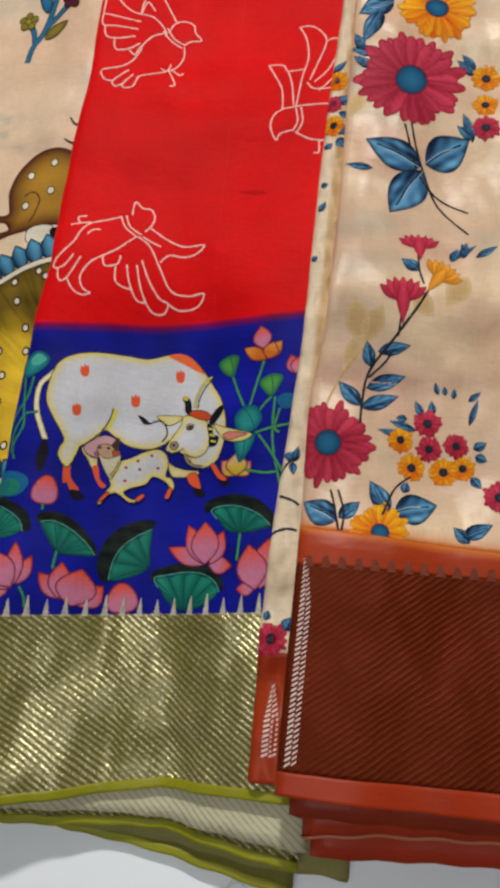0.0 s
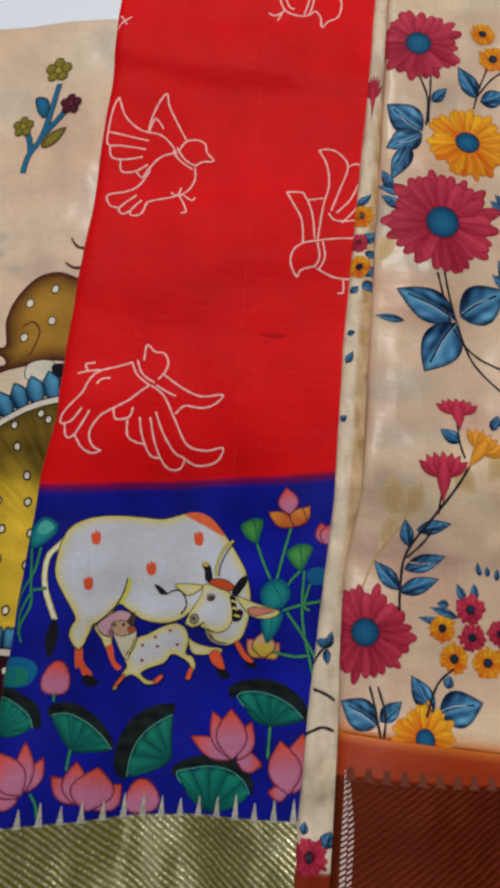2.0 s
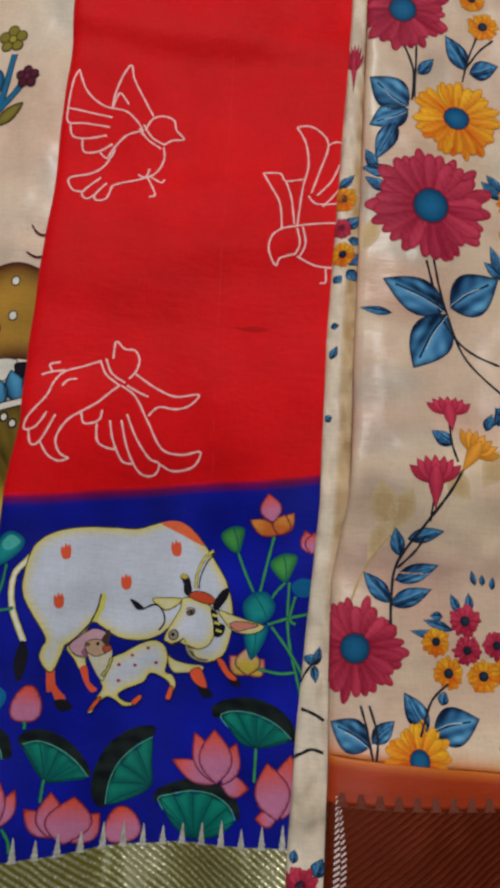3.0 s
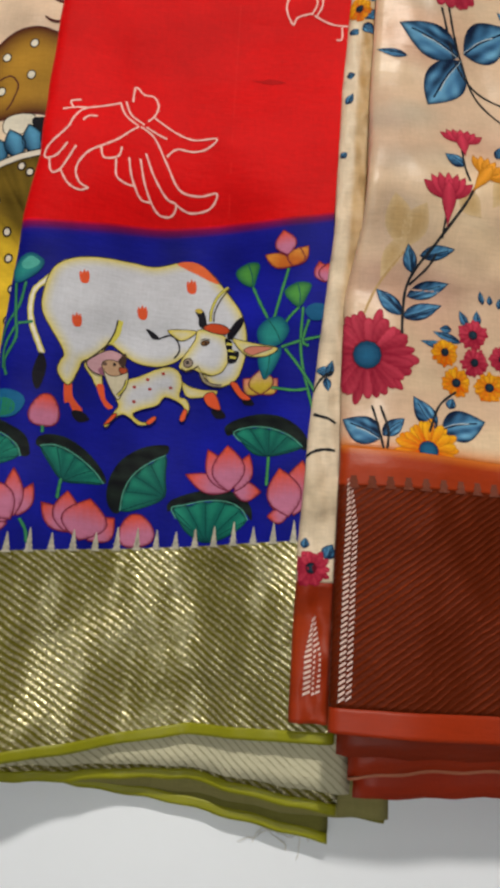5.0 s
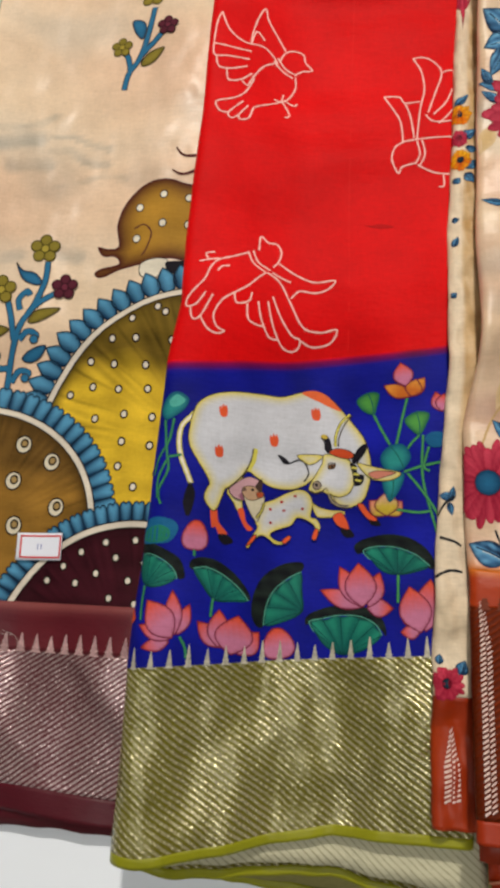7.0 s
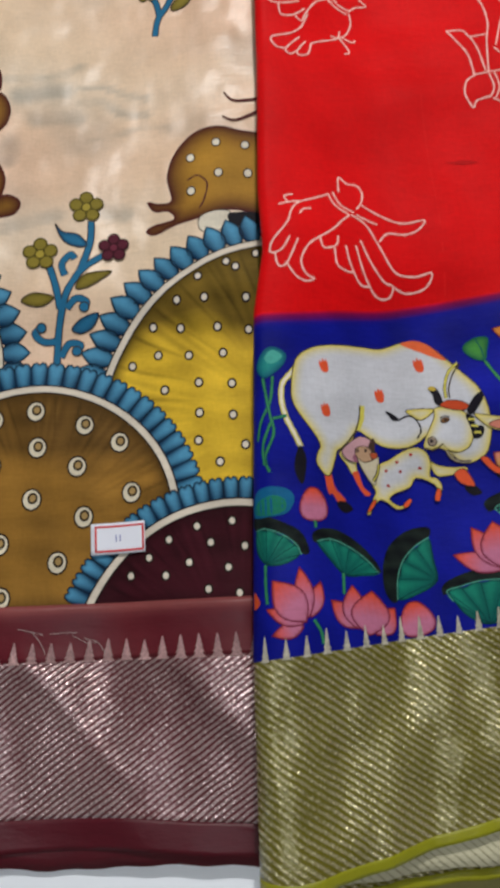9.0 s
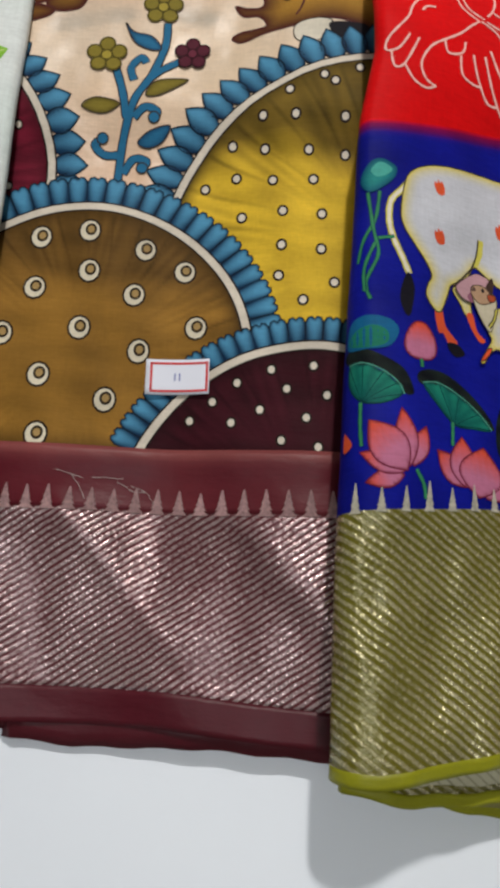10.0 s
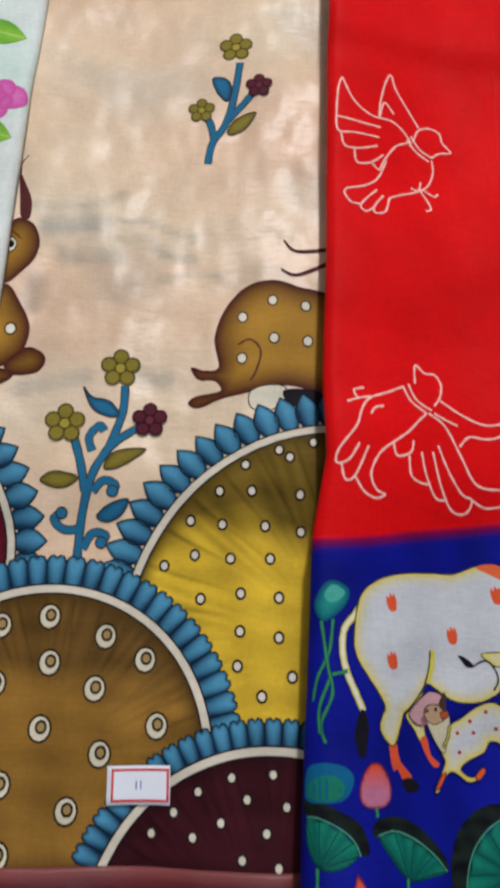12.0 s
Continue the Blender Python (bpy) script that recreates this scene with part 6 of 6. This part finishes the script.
leaf(flo_top, 10.42, 42.39, 10.25, 42.93, 0.35, LEAFBLUE)
leaf(strip_top, 1.4, 57.3, 2.4, 58.1, 0.7, LEAFBLUE)
leaf(strip_top, 1.8, 54.5, 2.9, 55.2, 0.8, LEAFBLUE)
leaf(strip_top, 2.0, 53.6, 2.9, 53.5, 0.6, LEAFBLUE)
leaf(strip_top, 2.1, 52.0, 2.8, 52.8, 0.8, LEAFBLUE)
leaf(strip_top, 2.0, 51.7, 2.6, 50.9, 0.7, LEAFBLUE)
leaf(strip_top, 1.2, 50.8, 1.7, 51.4, 0.6, LEAFBLUE)
leaf(strip_top, 1.1, 46.0, 1.5, 46.9, 0.5, LEAFBLUE)
leaf(strip_top, 1.1, 48.1, 1.6, 48.2, 0.4, LEAFBLUE)
leaf(strip_top, 0.8, 42.1, 1.2, 42.4, 0.5, LEAFBLUE)
leaf(strip_top, 0.8, 28.7, -0.2, 28.9, 0.6, LEAFBLUE)
leaf(strip_top, 0.6, 28.5, 0.8, 29.5, 0.5, LEAFBLUE)
leaf(strip_top, 0.5, 28.5, 0.6, 27.6, 0.5, LEAFBLUE)
leaf(strip_top, 0.7, 18.4, 1.1, 19.2, 0.8, LEAFBLUE)
leaf(strip_top, -0.4, 18.9, -0.3, 19.5, 0.5, LEAFBLUE)
m = Motif("flower_stem", flo_top, 5.8, 40.0)
m.line([(0.66, 11.72), (1.18, 9.86), (1.79, 8.20), (3.11, 6.57), (4.99, 5.58)], 0.14, INK)
m.line([(1.11, 11.76), (1.44, 10.22), (2.13, 8.23), (3.09, 5.88), (4.91, 3.71)], 0.14, INK)
m.line([(-1.36, -9.31), (-1.31, -7.98), (-0.98, -5.85), (0.42, -3.80), (1.65, -2.04), (2.36, -0.75)], 0.16, INK)
m.line([(-0.97, -6.15), (-0.03, -5.20), (0.44, -4.41)], 0.13, INK)
m.line([(2.03, -0.46), (1.74, 0.46), (1.69, 1.68)], 0.13, INK)
m.line([(0.67, -3.63), (0.71, -3.02), (0.75, -2.56)], 0.12, INK)
m.line([(-0.18, 22.14), (-0.09, 24.17), (-0.67, 25.78)], 0.14, INK)
m.line([(-0.03, 22.37), (0.06, 24.59), (0.07, 26.09)], 0.14, INK)
m.line([(3.06, 23.89), (3.40, 25.41), (3.92, 26.85)], 0.12, INK)
m.line([(3.31, 24.85), (4.10, 25.97), (4.96, 26.69)], 0.12, INK)
m.line([(0.14, -14.64), (0.84, -12.97), (1.81, -12.08)], 0.13, INK)
m.line([(-2.35, -15.87), (-2.61, -14.41), (-2.91, -13.29)], 0.13, INK)
m.line([(-2.20, -15.87), (-2.08, -14.66), (-2.46, -13.28)], 0.13, INK)
m.split("stem", "thin dark printed stems between flowers")

m = Motif("flower_stem", strip_top, 0.3, 26.9)
m.line([(-0.88, -3.04), (0.05, -2.62), (0.75, -2.70)], 0.16, INK)
m.line([(-0.46, -0.63), (0.29, -0.86), (0.76, -1.14)], 0.16, INK)
m.line([(-0.61, 0.69), (-0.03, 1.51), (0.57, 1.96)], 0.14, INK)
m.split("stem", "thin dark printed stems on the inner fold")

bell(7.63, 41.43, 7.54, 43.36, 2.6, CRIMSON)
bell(6.67, 37.19, 6.53, 39.74, 2.9, CRIMSON)
bell(8.09, 39.13, 9.41, 41.11, 2.6, AMBER)
bell(2.3, 64.8, 2.4, 68.2, 1.2, CRIMSON, strip_top)

# ---- the white saree with green leaves ----
white_saree = thing("saree", "white silk saree printed with green leaves and pink roses", "saree", "folded sarees")
white_top.owner = white_saree
patch("printed_field", white_top, 8.5, 90, lambda u, v: toward(srgb(232, 238, 236), srgb(214, 232, 226), 0.4 + 0.4 * ripples(u, v, 8, 9)), SILK, white_saree, "white silk field", 0.4, (0.5, 1.2))
ply("folded_layer", white_saree, white_top, 0.7, -57, -36.9, knots((-58, 8.6), (-36, 8.8)), srgb(214, 224, 218), SILK, 1.0, "white lower fold", 88)
ply("folded_layer", white_saree, white_top, 0.92, -57, -36.6, knots((-58, 9.6), (-36, 9.8)), srgb(214, 224, 218), SILK, 0.6, "white lower fold", 88)
for bx, by, tx, ty, w in ((-41.0, 72.4, -36.6, 71.2, 2.2), (-40.6, 64.2, -36.7, 63.0, 2.2), (-41, 50, -37.0, 53.5, 2.6), (-41.5, 49.0, -37.2, 49.2, 2.2), (-41, 41.5, -37.0, 43.2, 2.4)):
    m = Motif("leaf", white_top, bx, by)
    d = np.array([tx - bx, ty - by])
    n = np.array([-d[1], d[0]]) / np.linalg.norm(d)
    m.outline(petal_shape((0, 0), d, w), lambda q: toward(srgb(150, 205, 70), srgb(90, 165, 60), np.abs(q @ n) / w * 1.8))
    m.line([(0, 0), tuple(d * 0.5), tuple(d * 0.95)], 0.1, srgb(190, 220, 130))
    m.done("light green leaf")
for fx, fy, r in ((-38.1, 66.2, 1.9), (-41.5, 57.5, 1.9)):
    m = Motif("rose", white_top, fx, fy)
    for k in range(9):
        a = 2.4 * k
        c = np.array([math.cos(a), math.sin(a)]) * r * (0.62 - 0.06 * k)
        ang = np.linspace(0, 2 * math.pi, 15)[:-1]
        m.outline(c + np.stack([np.cos(ang), np.sin(ang)], -1) * r * (0.5 - 0.03 * k), lambda q, k=k, c=c: toward(srgb(232, 130, 200), srgb(196, 40, 150), np.hypot(*(q - c).T) / r * 1.2 + 0.04 * k))
    m.done("pink rose")

# ---- small things ----
tag = thing("price_tag", "white paper price sticker with a red frame on the cream saree", "label")


def tag_piece(name, x0, x1, y0, y1, up, material, label=""):
    ca, sa = math.cos(radians(1.5)), math.sin(radians(1.5))
    u, v = np.meshgrid(np.linspace(x0, x1, 9), np.linspace(y0, y1, 6))
    x, y = -26.45 + u * ca - v * sa, 24.95 + u * sa + v * ca
    P = kal_top.at(x, y, 0.34 + up).reshape(-1, 3)
    P[:, 2] += 0.0008 * (u.ravel() / 1.6) ** 2
    ob = raw_object(name, P, [(j * 9 + i, j * 9 + i + 1, j * 9 + i + 10, j * 9 + i + 9) for j in range(5) for i in range(8)], None, material, tag, label)
    mod = ob.modifiers.new("thickness", "SOLIDIFY")
    mod.thickness, mod.offset = 0.0002, -1


tag_piece("paper", -1.62, 1.62, -0.93, 0.93, 0.03, PAPER)
tag_piece("frame_line", -1.4, 1.56, 0.66, 0.78, 0.045, TAG_RED, "red printed line")
tag_piece("frame_line", -1.4, 1.56, -0.8, -0.68, 0.045, TAG_RED, "red printed line")
tag_piece("frame_line", -1.4, -1.28, -0.67, 0.65, 0.045, TAG_RED, "red printed line")
tag_piece("frame_line", 1.44, 1.56, -0.67, 0.65, 0.045, TAG_RED, "red printed line")
tag_piece("pen_mark", -0.16, -0.1, -0.2, 0.2, 0.045, TAG_INK, "faint pen stroke")
tag_piece("pen_mark", 0.08, 0.14, -0.2, 0.2, 0.045, TAG_INK, "faint pen stroke")

fringe = thing("loose_threads", "tangle of loose white threads hanging from the lower fold", "thread")
rng = random.Random(5)
for k in range(9):
    curve = bpy.data.curves.new("thread", "CURVE")
    curve.dimensions, curve.bevel_depth, curve.bevel_resolution = "3D", 0.00022, 1
    sp = curve.splines.new("POLY")
    x, y, a = -0.6 + rng.uniform(-1.2, 1.2), 3.4, rng.uniform(-2.6, -0.5)
    path = []
    for j in range(14):
        path.append((x * CM, y * CM, (0.1 + 0.5 * max(0, 1 - j / 5) + 0.05 * rng.random()) * CM, 1))
        a += rng.uniform(-0.7, 0.7)
        x, y = x + 0.16 * math.cos(a), y + 0.14 * math.sin(a)
    sp.points.add(13)
    for q, c in zip(sp.points, path):
        q.co = c
    ob = new("thread", curve)
    curve.materials.append(THREAD)
    ob.parent = fringe

lint = thing("loose_threads", "few fine white threads lying on the maroon band", "thread")
rng = random.Random(8)
for k in range(5):
    curve = bpy.data.curves.new("thread", "CURVE")
    curve.dimensions, curve.bevel_depth, curve.bevel_resolution = "3D", 0.00008, 1
    sp = curve.splines.new("POLY")
    x, y, a = -32.0 + 0.9 * k + rng.uniform(-0.3, 0.3), 19.9 - 0.15 * k, rng.uniform(-0.7, 0.1)
    sp.points.add(11)
    for q in sp.points:
        q.co = (x * CM, y * CM, (float(band_top.height(x, y)) + 0.05) * CM, 1)
        a += rng.uniform(-0.3, 0.3)
        x, y = x + 0.14 * math.cos(a), y + 0.14 * math.sin(a)
    ob = new("thread", curve)
    curve.materials.append(THREAD)
    ob.parent = lint
